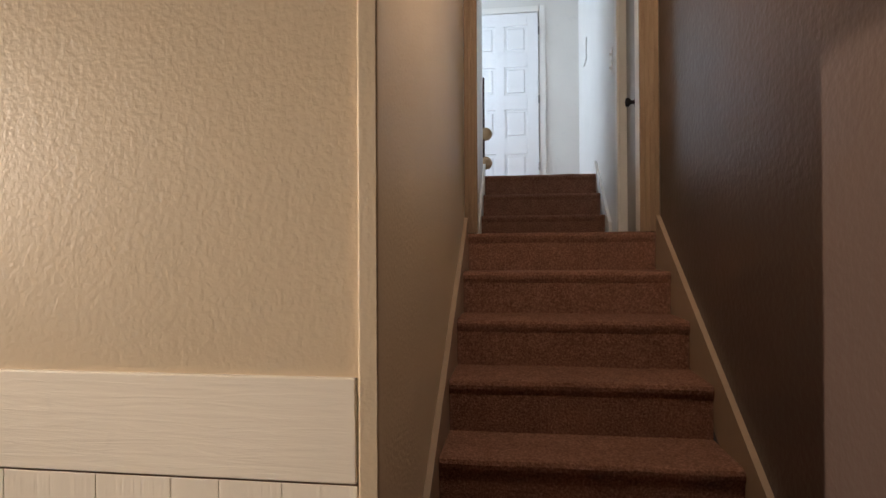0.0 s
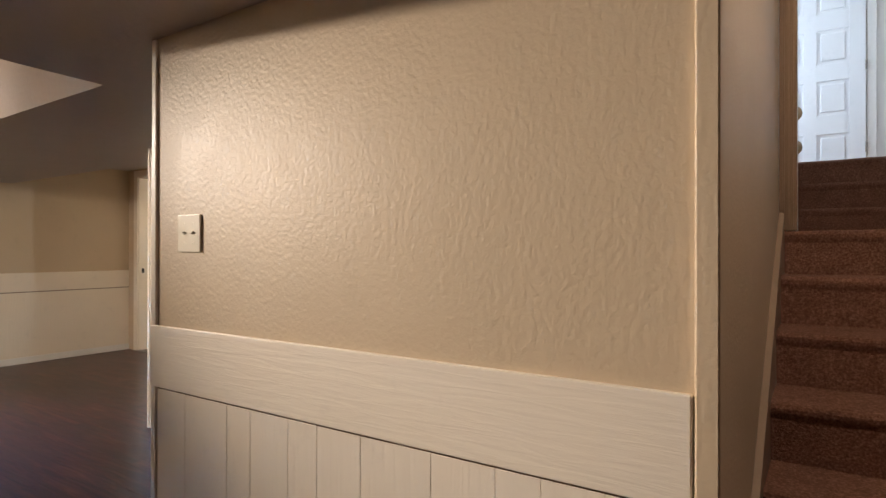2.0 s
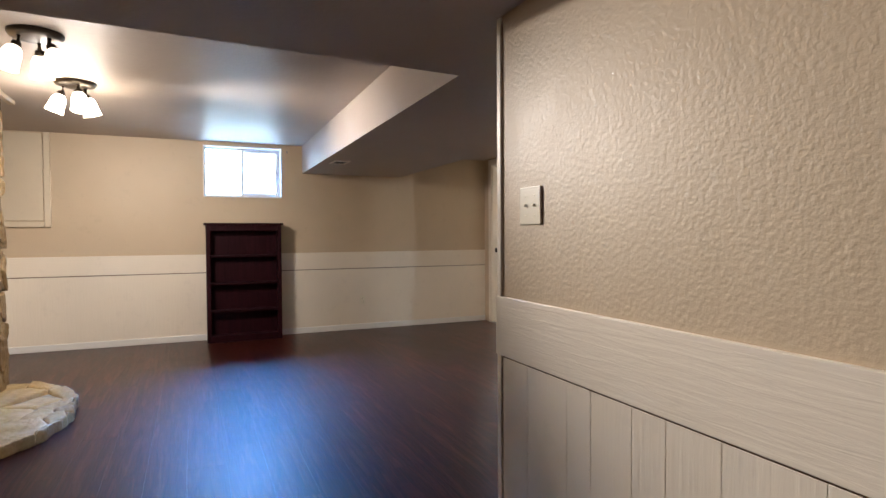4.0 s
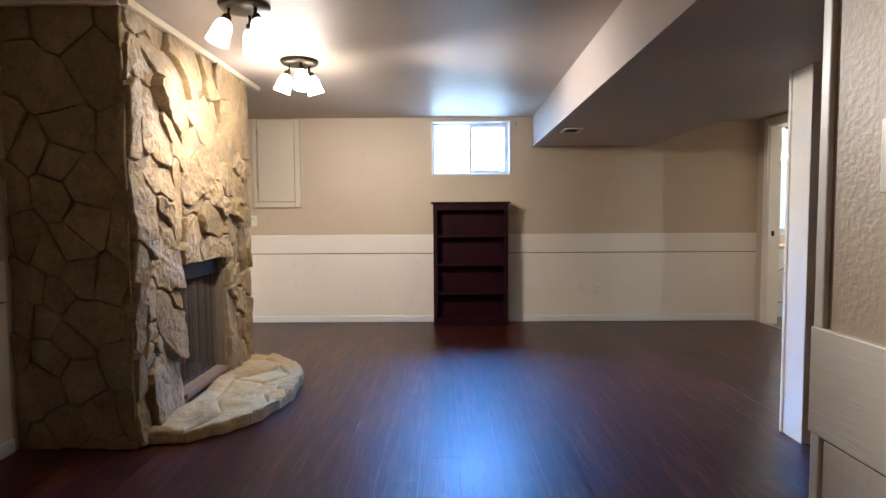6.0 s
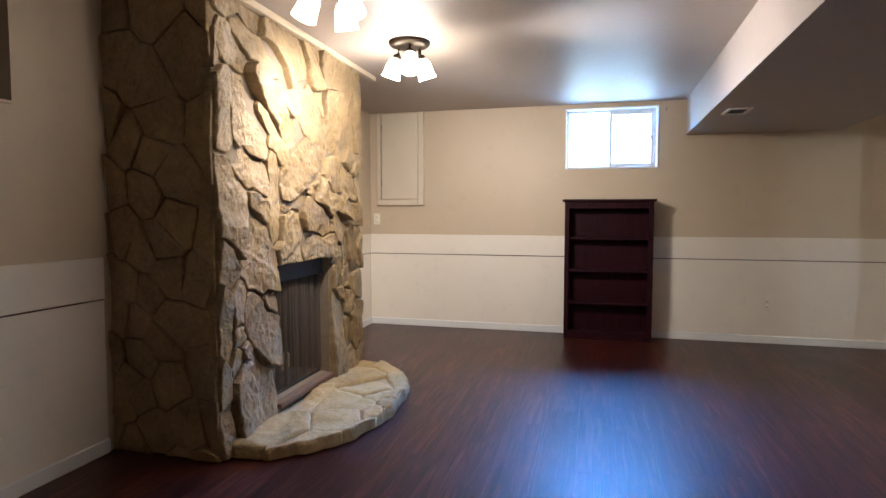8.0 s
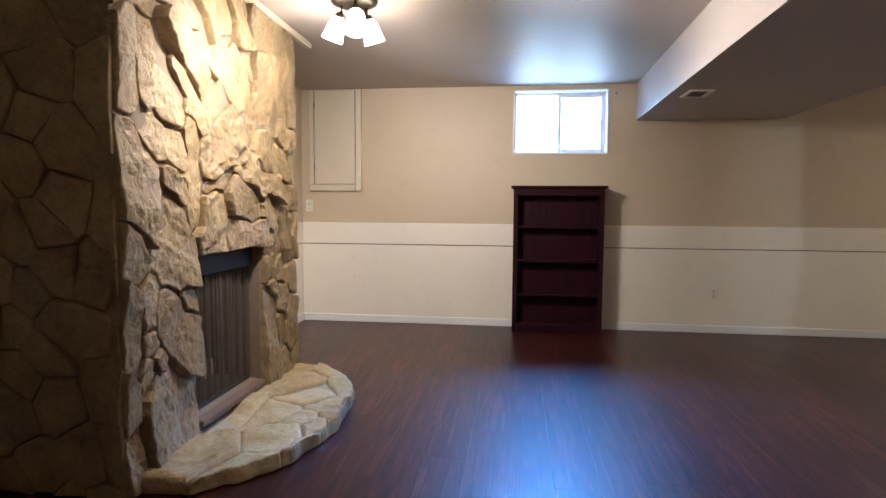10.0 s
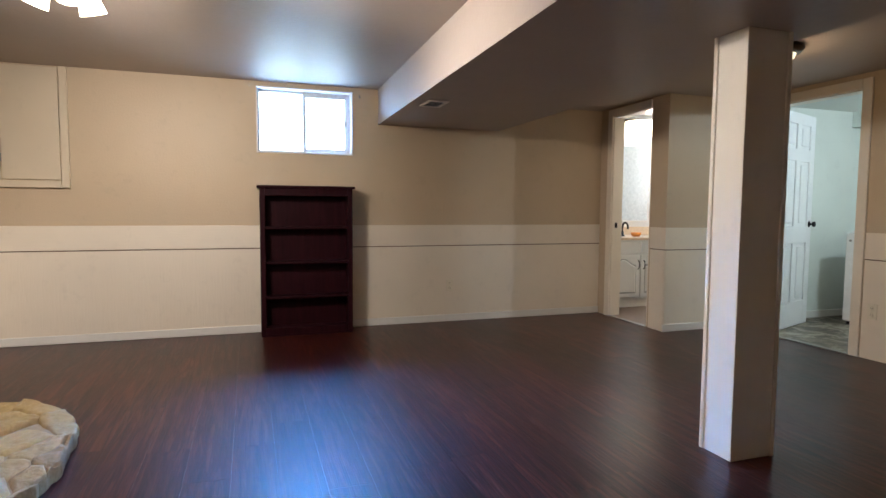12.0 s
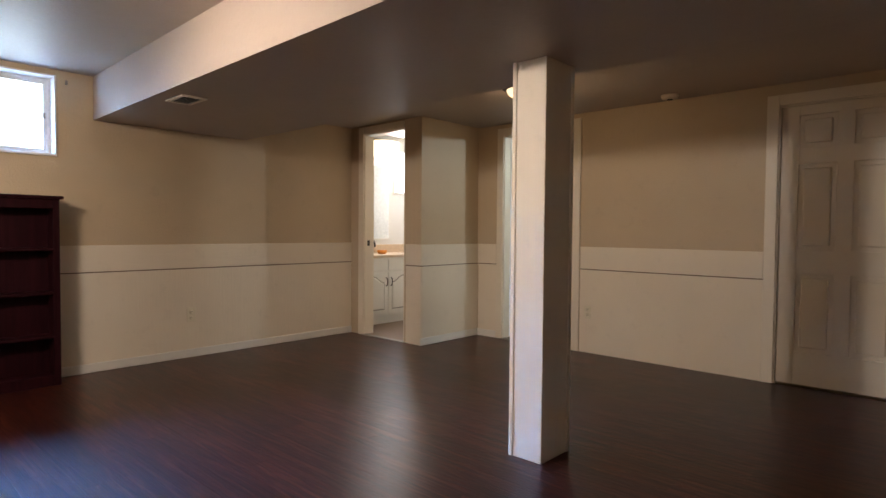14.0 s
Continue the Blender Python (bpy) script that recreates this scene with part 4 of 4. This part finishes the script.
# ---- fireplace ----
FB = (-4.69, -4.02, 0.125, 0.875)
fp = thing("fireplace", ((FP_X0 + FP_X1) / 2, -1.05, 0), "floor-to-ceiling buff fieldstone fireplace, unlit", "fireplace")
F0 = FP_Y - 0.03
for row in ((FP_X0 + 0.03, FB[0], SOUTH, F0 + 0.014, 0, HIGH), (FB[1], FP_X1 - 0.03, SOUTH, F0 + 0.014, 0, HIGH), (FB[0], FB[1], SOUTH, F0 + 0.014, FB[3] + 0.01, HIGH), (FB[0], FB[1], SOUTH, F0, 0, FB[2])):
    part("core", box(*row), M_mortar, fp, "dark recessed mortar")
part("ledge", box(FB[0] + 0.004, FB[1] - 0.004, F0 - 0.03, F0 + 0.05, FB[2] - 0.03, FB[2] - 0.002, 0.004), M_ledge, fp, "brown ledge below the fire opening")
part("firebox", boxes((FB[0] - 0.001, FB[0] + 0.03, -1.32, F0 - 0.05, FB[2], FB[3]), (FB[1] - 0.03, FB[1] + 0.001, -1.32, F0 - 0.05, FB[2], FB[3]), (FB[0] + 0.03, FB[1] - 0.03, -1.34, -1.28, FB[2], FB[3]),
                      (FB[0] + 0.03, FB[1] - 0.03, -1.28, F0 - 0.05, FB[2] - 0.01, FB[2] + 0.02), (FB[0] + 0.03, FB[1] - 0.03, -1.28, F0 - 0.08, FB[3] - 0.02, FB[3])), M_soot, fp, "soot-darkened firebox")
part("ash_bed", box(FB[0] + 0.06, FB[1] - 0.06, -1.26, -1.00, FB[2] + 0.02, FB[2] + 0.13, 0.02, 3), M_ash, fp, "pale ash and grate")


def curtain(x0, x1, y):
    bm = bmesh.new()
    n = 40
    cols = []
    for k in range(n + 1):
        x = x0 + (x1 - x0) * k / n
        dy = 0.010 * math.sin(k * 1.35) + 0.006 * math.sin(k * 0.53)
        cols.append([bm.verts.new((x, y + dy * s, z)) for z, s in ((FB[2] + 0.03, 1.4), (0.5, 1.1), (FB[3] - 0.07, 0.8))])
    for a, b in zip(cols, cols[1:]):
        for j in range(2):
            bm.faces.new((a[j], b[j], b[j + 1], a[j + 1]))
    return bm


mid = (FB[0] + FB[1]) / 2 + 0.02
part("mesh_curtain", curtain(FB[0] + 0.02, mid - 0.004, F0 - 0.045), M_screen, fp, "dark chain-mesh fire curtain")
part("mesh_curtain", curtain(mid + 0.004, FB[1] - 0.02, F0 - 0.045), M_screen, fp, "dark chain-mesh fire curtain")
part("curtain_rod", tube([(FB[0] + 0.01, F0 - 0.045, FB[3] - 0.065), (FB[1] - 0.01, F0 - 0.045, FB[3] - 0.065)], 0.007, 8), M_black, fp)
part("smoke_hood", box(FB[0] + 0.005, FB[1] - 0.005, F0 - 0.035, F0 - 0.025, FB[3] - 0.10, FB[3] + 0.02), M_black, fp, "black metal hood strip")
part("mantel_trim", box(FP_X0 - 0.24, FP_X1 + 0.02, FP_Y - 0.01, FP_Y + 0.035, HIGH - 0.038, HIGH - 0.001, 0.006), M_wall, fp, "tan crown strip at the ceiling")
part("mantel_trim", box(FP_X1 - 0.01, FP_X1 + 0.03, SOUTH, FP_Y - 0.012, HIGH - 0.038, HIGH - 0.001, 0.006), M_wall, fp, "tan crown strip at the ceiling")


def clip(poly, nx, ny, d):
    """Keep the part of a polygon where nx * u + ny * v <= d."""
    out = []
    for k, a in enumerate(poly):
        b = poly[(k + 1) % len(poly)]
        da, db = nx * a[0] + ny * a[1] - d, nx * b[0] + ny * b[1] - d
        if da <= 0:
            out.append(a)
        if da * db < 0:
            t = da / (da - db)
            out.append((a[0] + t * (b[0] - a[0]), a[1] + t * (b[1] - a[1])))
    return out


def poly_area(poly):
    return abs(sum(a[0] * b[1] - b[0] * a[1] for a, b in zip(poly, poly[1:] + poly[:1]))) / 2 if len(poly) > 2 else 0.0


def cells(rng, outline, size, skew, hole=None, stretch=1.0):
    """Irregular stone outlines that fill a convex outline; skew leans and stretches them."""
    us, vs = [q[0] for q in outline], [q[1] for q in outline]
    u0, u1, v0, v1 = min(us), max(us), min(vs), max(vs)
    seeds = []
    tries = 0
    while tries < 6000:
        tries += 1
        q = (rng.uniform(u0 - 0.05, u1 + 0.05), rng.uniform(v0 - 0.05, v1 + 0.05))
        if hole and hole[0] < q[0] < hole[1] and hole[2] < q[1] < hole[3]:
            continue
        r = size * rng.choice((0.42, 0.55, 0.75, 1.0, 1.25, 1.5)) * (0.75 if q[1] < 1.05 and hole else 1.0)
        if all(((q[0] - s[0]) ** 2 + ((q[1] - s[1]) / stretch + skew * (q[0] - s[0])) ** 2) ** 0.5 > max(r, s[2]) * 0.86 for s in seeds):
            seeds.append((*q, r))
    out = []
    for p in seeds:
        poly = list(outline)
        for q in seeds:
            if q is p or abs(q[0] - p[0]) > 1.2 or abs(q[1] - p[1]) > 1.2:
                continue
            def warp(s):
                return s[0], s[1] / stretch + skew * s[0]
            (pa, pb), (qa, qb) = warp(p), warp(q)
            na, nb = qa - pa, qb - pb
            d = (qa * qa + qb * qb - pa * pa - pb * pb) / 2
            poly = clip(poly, na + nb * skew, nb / stretch, d)
            if len(poly) < 3:
                break
        if hole and len(poly) >= 3:
            inside = clip(clip(clip(poly, -1, 0, -hole[0]), 1, 0, hole[1]), 0, 1, hole[3])
            if len(inside) >= 3:
                ways = []
                if p[0] <= hole[0]:
                    ways.append(clip(poly, 1, 0, hole[0]))
                if p[0] >= hole[1]:
                    ways.append(clip(poly, -1, 0, -hole[1]))
                if p[1] >= hole[3]:
                    ways.append(clip(poly, 0, -1, -hole[3]))
                poly = max(ways, key=lambda w: poly_area(w)) if ways else []
        if len(poly) >= 3:
            if poly_area(poly) > 0.0012:
                out.append(poly)
    return out


def stone_mesh(poly, rng, depth, joint, back=0.03, crag=0.010, step=0.040, soft=0.0):
    """A split-faced stone over its outline: broken edges, a flat but rough and slightly tilted face; +w is outward."""
    if sum(a[0] * b[1] - b[0] * a[1] for a, b in zip(poly, poly[1:] + poly[:1])) < 0:
        poly = poly[::-1]
    cu = sum(q[0] for q in poly) / len(poly)
    cv = sum(q[1] for q in poly) / len(poly)
    pts = []
    for a, b in zip(poly, poly[1:] + poly[:1]):
        length = math.hypot(b[0] - a[0], b[1] - a[1])
        n = max(1, round(length / step))
        for k in range(n):
            pts.append((a[0] + (b[0] - a[0]) * k / n, a[1] + (b[1] - a[1]) * k / n))
    tu, tv = rng.uniform(-0.13, 0.13), rng.uniform(-0.13, 0.13)
    ph = rng.uniform(0, 50)
    lean = rng.uniform(0, math.pi)
    ca, sa = math.cos(lean), math.sin(lean)
    rough = crag * rng.choice((0.5, 0.7, 0.9, 1.1))
    beds = rng.uniform(2.0, 4.5)

    def face(u, v):
        p, q = (u * ca + v * sa), (v * ca - u * sa)
        t = (noise.noise((p * 4 + ph, q * 9, ph)) + 0.5) * beds
        ledge = (math.floor(t) + min(1.0, (t - math.floor(t)) * 4)) / beds
        chip = abs(noise.noise((u * 16 + ph, v * 16, ph)))
        return tu * (u - cu) + tv * (v - cv) + 1.5 * rough * (ledge - 0.5) + 0.9 * rough * chip + 0.35 * rough * noise.noise((u * 48, v * 48, ph))

    bm = bmesh.new()
    rings = []
    for inset, h, jit in ((joint, -back, 0.0), (joint, depth * (0.66 - 12 * soft), 0.005 + soft * 0.2), (joint + 0.003 + 0.25 * soft, depth * (0.93 - 4 * soft), 0.005 + soft * 0.2), (joint + 0.009 + soft, depth, 0.005)):
        ring = []
        for u, v in pts:
            du, dv = cu - u, cv - v
            r = math.hypot(du, dv) + 1e-6
            s = min(inset / r, 0.40) + noise.noise((u * 18 + ph, v * 18, 1.7)) * jit / r
            uu, vv = u + du * s, v + dv * s
            w = h if h < 0 else max(h + face(uu, vv), 0.004)
            ring.append(bm.verts.new((uu, vv, w)))
        rings.append(ring)
    n = len(pts)
    for a, b in zip(rings, rings[1:]):
        for k in range(n):
            bm.faces.new((a[k], a[(k + 1) % n], b[(k + 1) % n], b[k]))
    # the face: a net of small facets inside the last ring
    top = rings[-1]
    flat = [Vector((q.co.x, q.co.y)) for q in top]
    lo_u, hi_u, lo_v, hi_v = min(q.x for q in flat), max(q.x for q in flat), min(q.y for q in flat), max(q.y for q in flat)
    inner = []
    cell = step * 0.8
    for a in range(int((hi_u - lo_u) / cell) + 1):
        for b in range(int((hi_v - lo_v) / cell) + 1):
            q = Vector((lo_u + (a + 0.5 * (b % 2) + rng.uniform(-0.25, 0.25)) * cell, lo_v + (b + rng.uniform(-0.25, 0.25)) * cell))
            cross = False
            for c, d in zip(flat, flat[1:] + flat[:1]):
                if (c.y > q.y) != (d.y > q.y) and q.x < (d.x - c.x) * (q.y - c.y) / (d.y - c.y) + c.x:
                    cross = not cross
            if cross and min((q - c).length for c in flat) > cell * 0.55:
                inner.append(q)
    net = geometry.delaunay_2d_cdt(flat + inner, [], [list(range(n))], 1, 1e-6)
    known = {}
    for k, origins in enumerate(net[3]):
        ring_ids = [o for o in origins if o < n]
        q = net[0][k]
        known[k] = top[ring_ids[0]] if ring_ids else bm.verts.new((q.x, q.y, max(depth + face(q.x, q.y), 0.004)))
    for tri in net[2]:
        corner = [known[k] for k in tri]
        if len(set(corner)) == 3:
            if bm.faces.get(corner) is None:
                bm.faces.new(corner)
    bmesh.ops.recalc_face_normals(bm, faces=bm.faces)
    for f in bm.faces:
        f.smooth = soft > 0
    return bm


# the face's stones by their long axis (u, v to u, v) and breadth
SLABS_TOP = [
    (-3.51, 2.01, -3.52, 1.8, 0.07), (-3.63, 2.19, -3.87, 2.18, 0.2), (-4.0, 2.18, -4.24, 1.98, 0.26), (-3.57, 1.97, -3.7, 1.87, 0.09),
    (-3.73, 2.07, -3.96, 1.91, 0.1), (-3.99, 2.01, -4.35, 1.87, 0.1), (-4.47, 2.15, -4.51, 1.98, 0.12), (-4.68, 2.15, -4.95, 2.01, 0.26),
    (-5.12, 1.98, -5.16, 1.71, 0.16),
]
SLABS_UPPER = [
    (-3.56, 1.74, -3.59, 1.49, 0.17), (-3.68, 1.79, -3.7, 1.51, 0.08), (-3.79, 1.76, -3.97, 1.57, 0.07), (-3.78, 1.59, -3.85, 1.49, 0.11),
    (-3.88, 1.68, -4.11, 1.48, 0.1), (-3.88, 1.82, -4.23, 1.6, 0.14), (-4.3, 1.86, -4.48, 1.7, 0.18),
]
STONES_BREAST = [
    (-3.57, 1.32, -3.65, 1.1, 0.28), (-3.67, 1.42, -3.91, 1.32, 0.13), (-4.01, 1.41, -4.05, 1.06, 0.11), (-4.14, 1.16, -4.3, 1.24, 0.09),
    (-4.68, 1.48, -4.74, 1.36, 0.14), (-4.4, 1.17, -4.6, 1.09, 0.14), (-4.18, 1.08, -4.16, 0.92, 0.24), (-4.42, 0.95, -4.66, 0.95, 0.12),
    (-4.98, 1.22, -5.04, 1.16, 0.1), (-4.78, 1.15, -4.82, 1.03, 0.1),
]
STONES_LEFT_JAMB = [
    (-3.82, 1.05, -3.89, 0.84, 0.22), (-3.65, 1.05, -3.66, 0.97, 0.05), (-3.57, 1.0, -3.57, 0.88, 0.17), (-3.54, 0.81, -3.57, 0.52, 0.14),
    (-3.7, 0.76, -3.68, 0.66, 0.08), (-3.81, 0.68, -3.91, 0.42, 0.17), (-3.68, 0.6, -3.69, 0.54, 0.05), (-3.67, 0.48, -3.67, 0.42, 0.07),
    (-3.74, 0.48, -3.75, 0.44, 0.07), (-3.82, 0.43, -3.83, 0.39, 0.06), (-3.52, 0.47, -3.52, 0.27, 0.14), (-3.55, 0.21, -3.56, 0.09, 0.12),
    (-3.92, 0.74, -3.93, 0.7, 0.06),
]
STONES_RIGHT_JAMB = [
    (-4.76, 0.54, -4.77, 0.16, 0.17), (-4.75, 0.75, -4.78, 0.7, 0.09), (-4.79, 0.65, -4.81, 0.61, 0.08), (-4.95, 0.75, -4.97, 0.69, 0.1),
    (-4.96, 0.6, -4.98, 0.52, 0.09), (-5.09, 0.71, -5.11, 0.63, 0.09), (-5.06, 0.49, -5.07, 0.27, 0.1), (-4.96, 0.4, -4.97, 0.25, 0.08),
    (-5.0, 0.19, -5.02, 0.09, 0.1), (-4.79, 0.9, -4.82, 0.83, 0.1), (-5.02, 0.99, -5.07, 0.82, 0.12), (-4.9, 0.94, -4.91, 0.84, 0.08),
]
STONES_CRAGGED = [
    (-4.8, 1.88, -4.61, 1.56, 0.2), (-3.84, 1.24, -3.91, 1.16, 0.09), (-4.18, 1.31, -4.36, 1.47, 0.18), (-4.46, 1.33, -4.86, 1.17, 0.12),
    (-4.9, 1.41, -5.01, 1.31, 0.1), (-3.81, 0.32, -3.8, 0.04, 0.3),
]


def angular(poly, slack):
    """The outline with only its true corners left."""
    def thin(run):
        (ax, ay), (bx, by) = run[0], run[-1]
        d = math.hypot(bx - ax, by - ay) + 1e-9
        far = [abs((bx - ax) * (q[1] - ay) - (by - ay) * (q[0] - ax)) / d for q in run]
        k = far.index(max(far))
        return thin(run[:k + 1])[:-1] + thin(run[k:]) if far[k] > slack and 0 < k < len(run) - 1 else [run[0], run[-1]]
    h = len(poly) // 2
    return thin(poly[:h + 1])[:-1] + thin(poly[h:] + poly[:1])[:-1]


def fitted_cells(stones, u0, u1, v0, v1, hole, wobble=0.016):
    """Outlines that share a face between stones, each grown from its own axis until it meets its neighbours."""
    def reach(s, u, v):
        du, dv = s[2] - s[0], s[3] - s[1]
        k = max(0.0, min(1.0, ((u - s[0]) * du + (v - s[1]) * dv) / (du * du + dv * dv + 1e-9)))
        return math.hypot(u - s[0] - k * du, v - s[1] - k * dv) - s[4] / 2

    def owner(u, v):
        a = u + wobble * noise.noise((u * 7, v * 7, 3.1)) + 0.3 * wobble * noise.noise((u * 31, v * 31, 8.3))
        b = v + wobble * noise.noise((u * 7, v * 7, 9.7)) + 0.3 * wobble * noise.noise((u * 31, v * 31, 1.3))
        return min(range(len(stones)), key=lambda k: reach(stones[k], a, b))

    out = []
    for k, s in enumerate(stones):
        cu, cv = (s[0] + s[2]) / 2, (s[1] + s[3]) / 2
        cu, cv = min(max(cu, u0 + 0.01), u1 - 0.01), min(max(cv, v0 + 0.01), v1 - 0.01)
        poly = []
        for j in range(56):
            ca, sa = math.cos(2 * math.pi * j / 56), math.sin(2 * math.pi * j / 56)
            r = 0.0
            while r < 0.6:
                u, v = cu + (r + 0.008) * ca, cv + (r + 0.008) * sa
                if not (u0 <= u <= u1 and v0 <= v <= v1) or (hole[0] < u < hole[1] and v < hole[3]) or owner(u, v) != k:
                    break
                r += 0.008
            poly.append((cu + max(r, 0.006) * ca, cv + max(r, 0.006) * sa))
        out.append(angular(poly, 0.006))
    return out


rng = random.Random(11)
to_front = Matrix(((1, 0, 0, 0), (0, 0, 1, FP_Y - 0.03), (0, 1, 0, 0), (0, 0, 0, 1)))
placed = SLABS_TOP + SLABS_UPPER + STONES_BREAST + STONES_LEFT_JAMB + STONES_RIGHT_JAMB + STONES_CRAGGED
smooth_until = len(placed) - len(STONES_CRAGGED)
tries = 0
while tries < 700:
    tries += 1
    u, v, w = rng.uniform(FP_X0 + 0.03, FP_X1 - 0.03), rng.uniform(0.05, HIGH - 0.06), rng.choice((0.05, 0.08))
    if FB[0] - 0.02 < u < FB[1] + 0.02 and v < FB[3] + 0.03:
        continue
    near = 9.0
    for s in placed:
        du, dv = s[2] - s[0], s[3] - s[1]
        k = max(0.0, min(1.0, ((u - s[0]) * du + (v - s[1]) * dv) / (du * du + dv * dv + 1e-9)))
        near = min(near, math.hypot(u - s[0] - k * du, v - s[1] - k * dv) - s[4] / 2)
    if near > w / 2 + 0.025:
        placed.append((u, v, u + rng.uniform(-0.05, 0.05), v - 0.06, w))
for k, poly in enumerate(fitted_cells(placed, FP_X0, FP_X1, 0.0, HIGH - 0.03, FB)):
    if len(poly) < 4 or poly_area(poly) < 0.0008:
        continue
    cragged = smooth_until <= k < smooth_until + len(STONES_CRAGGED)
    part("stone", turned(stone_mesh(poly, rng, rng.uniform(0.026, 0.046), 0.0035, 0.03, 0.026 if cragged else 0.012, 0.024), to_front), M_stone, fp)
side_outline = [(SOUTH + 0.01, 0.0), (FP_Y - 0.012, 0.0), (FP_Y - 0.012, HIGH - 0.03), (SOUTH + 0.01, HIGH - 0.03)]
for xw, sg in ((FP_X1 - 0.03, 1), (FP_X0 + 0.03, -1)):
    to_side = Matrix(((0, 0, sg, xw), (1, 0, 0, 0), (0, 1, 0, 0), (0, 0, 0, 1)))
    for poly in cells(rng, side_outline, 0.30, 0.15, None, 1.1):
        part("stone", turned(stone_mesh(poly, rng, rng.uniform(0.020, 0.030), 0.0032, 0.03, 0.008, 0.06), to_side), M_stone, fp)

# hearth
HX, HA, HB = -4.385, 0.795, 0.575
he = thing("hearth", (HX, FP_Y + 0.2, 0), "low rounded hearth of pale flagstones before the fireplace", "hearth")
rim = []
for k in range(81):
    a = math.pi * k / 80
    swell = 1 + 0.045 * noise.noise((5 * a, 2.2, 0)) + 0.022 * noise.noise((15 * a, 7.7, 0))
    rim.append((HX + HA * swell * math.cos(a), FP_Y - 0.02 + HB * swell * max(0.0, math.sin(a)) ** 0.8))
bm = bmesh.new()
lo = [bm.verts.new((HX + (x - HX) * 0.95, FP_Y + (y - FP_Y) * 0.93, 0.0)) for x, y in rim]
up = [bm.verts.new((HX + (x - HX) * 0.95, FP_Y + (y - FP_Y) * 0.93, 0.058)) for x, y in rim]
for k in range(len(rim)):
    j = (k + 1) % len(rim)
    bm.faces.new((lo[k], lo[j], up[j], up[k]))
bm.faces.new(up)
bm.faces.new(lo[::-1])
bmesh.ops.recalc_face_normals(bm, faces=bm.faces)
part("bed", bm, M_bed, he, "mortar bed")
to_floor = Matrix.Translation((0, 0, 0.030))
outline = [(HX + (x - HX) * 1.0, y) for x, y in rim]
for poly in cells(rng, outline, 0.33, 0.1, None, 0.8):
    part("flagstone", turned(stone_mesh(poly, rng, rng.uniform(0.034, 0.046), 0.0, 0.024, 0.013, 0.030, 0.018), to_floor), M_hearthstone, he)

# ---- floor planks ----
PL, PW = 1.22, 0.184
plank = bpy.data.meshes.new("plank")
pb = box(0.0, PL - 0.0005, 0.0, PW - 0.0005, -0.010, 0.0)
pb.to_mesh(plank)
pb.free()
plank.materials.append(M_floor)
shorts = {}
prng = random.Random(5)
y = SOUTH
while y < NORTH - 0.01:
    x = WEST - prng.uniform(0.0, PL)
    w = min(PW, NORTH - y)
    while x < EAST:
        a, b = max(x, WEST), min(x + PL, EAST)
        if b - a > 0.02:
            if b - a > PL - 0.001 and w > PW - 0.001:
                me = plank
            else:
                me = bpy.data.meshes.new("plank")
                sb = box(0.0, b - a - 0.0005, 0.0, w - 0.0005, -0.010, 0.0)
                sb.to_mesh(me)
                sb.free()
                me.materials.append(M_floor)
            ob = new("plank", me)
            ob.parent = floor
            ob.location = Vector((a, y, 0.0)) - ORIGIN[floor]
        x += PL
    y += PW
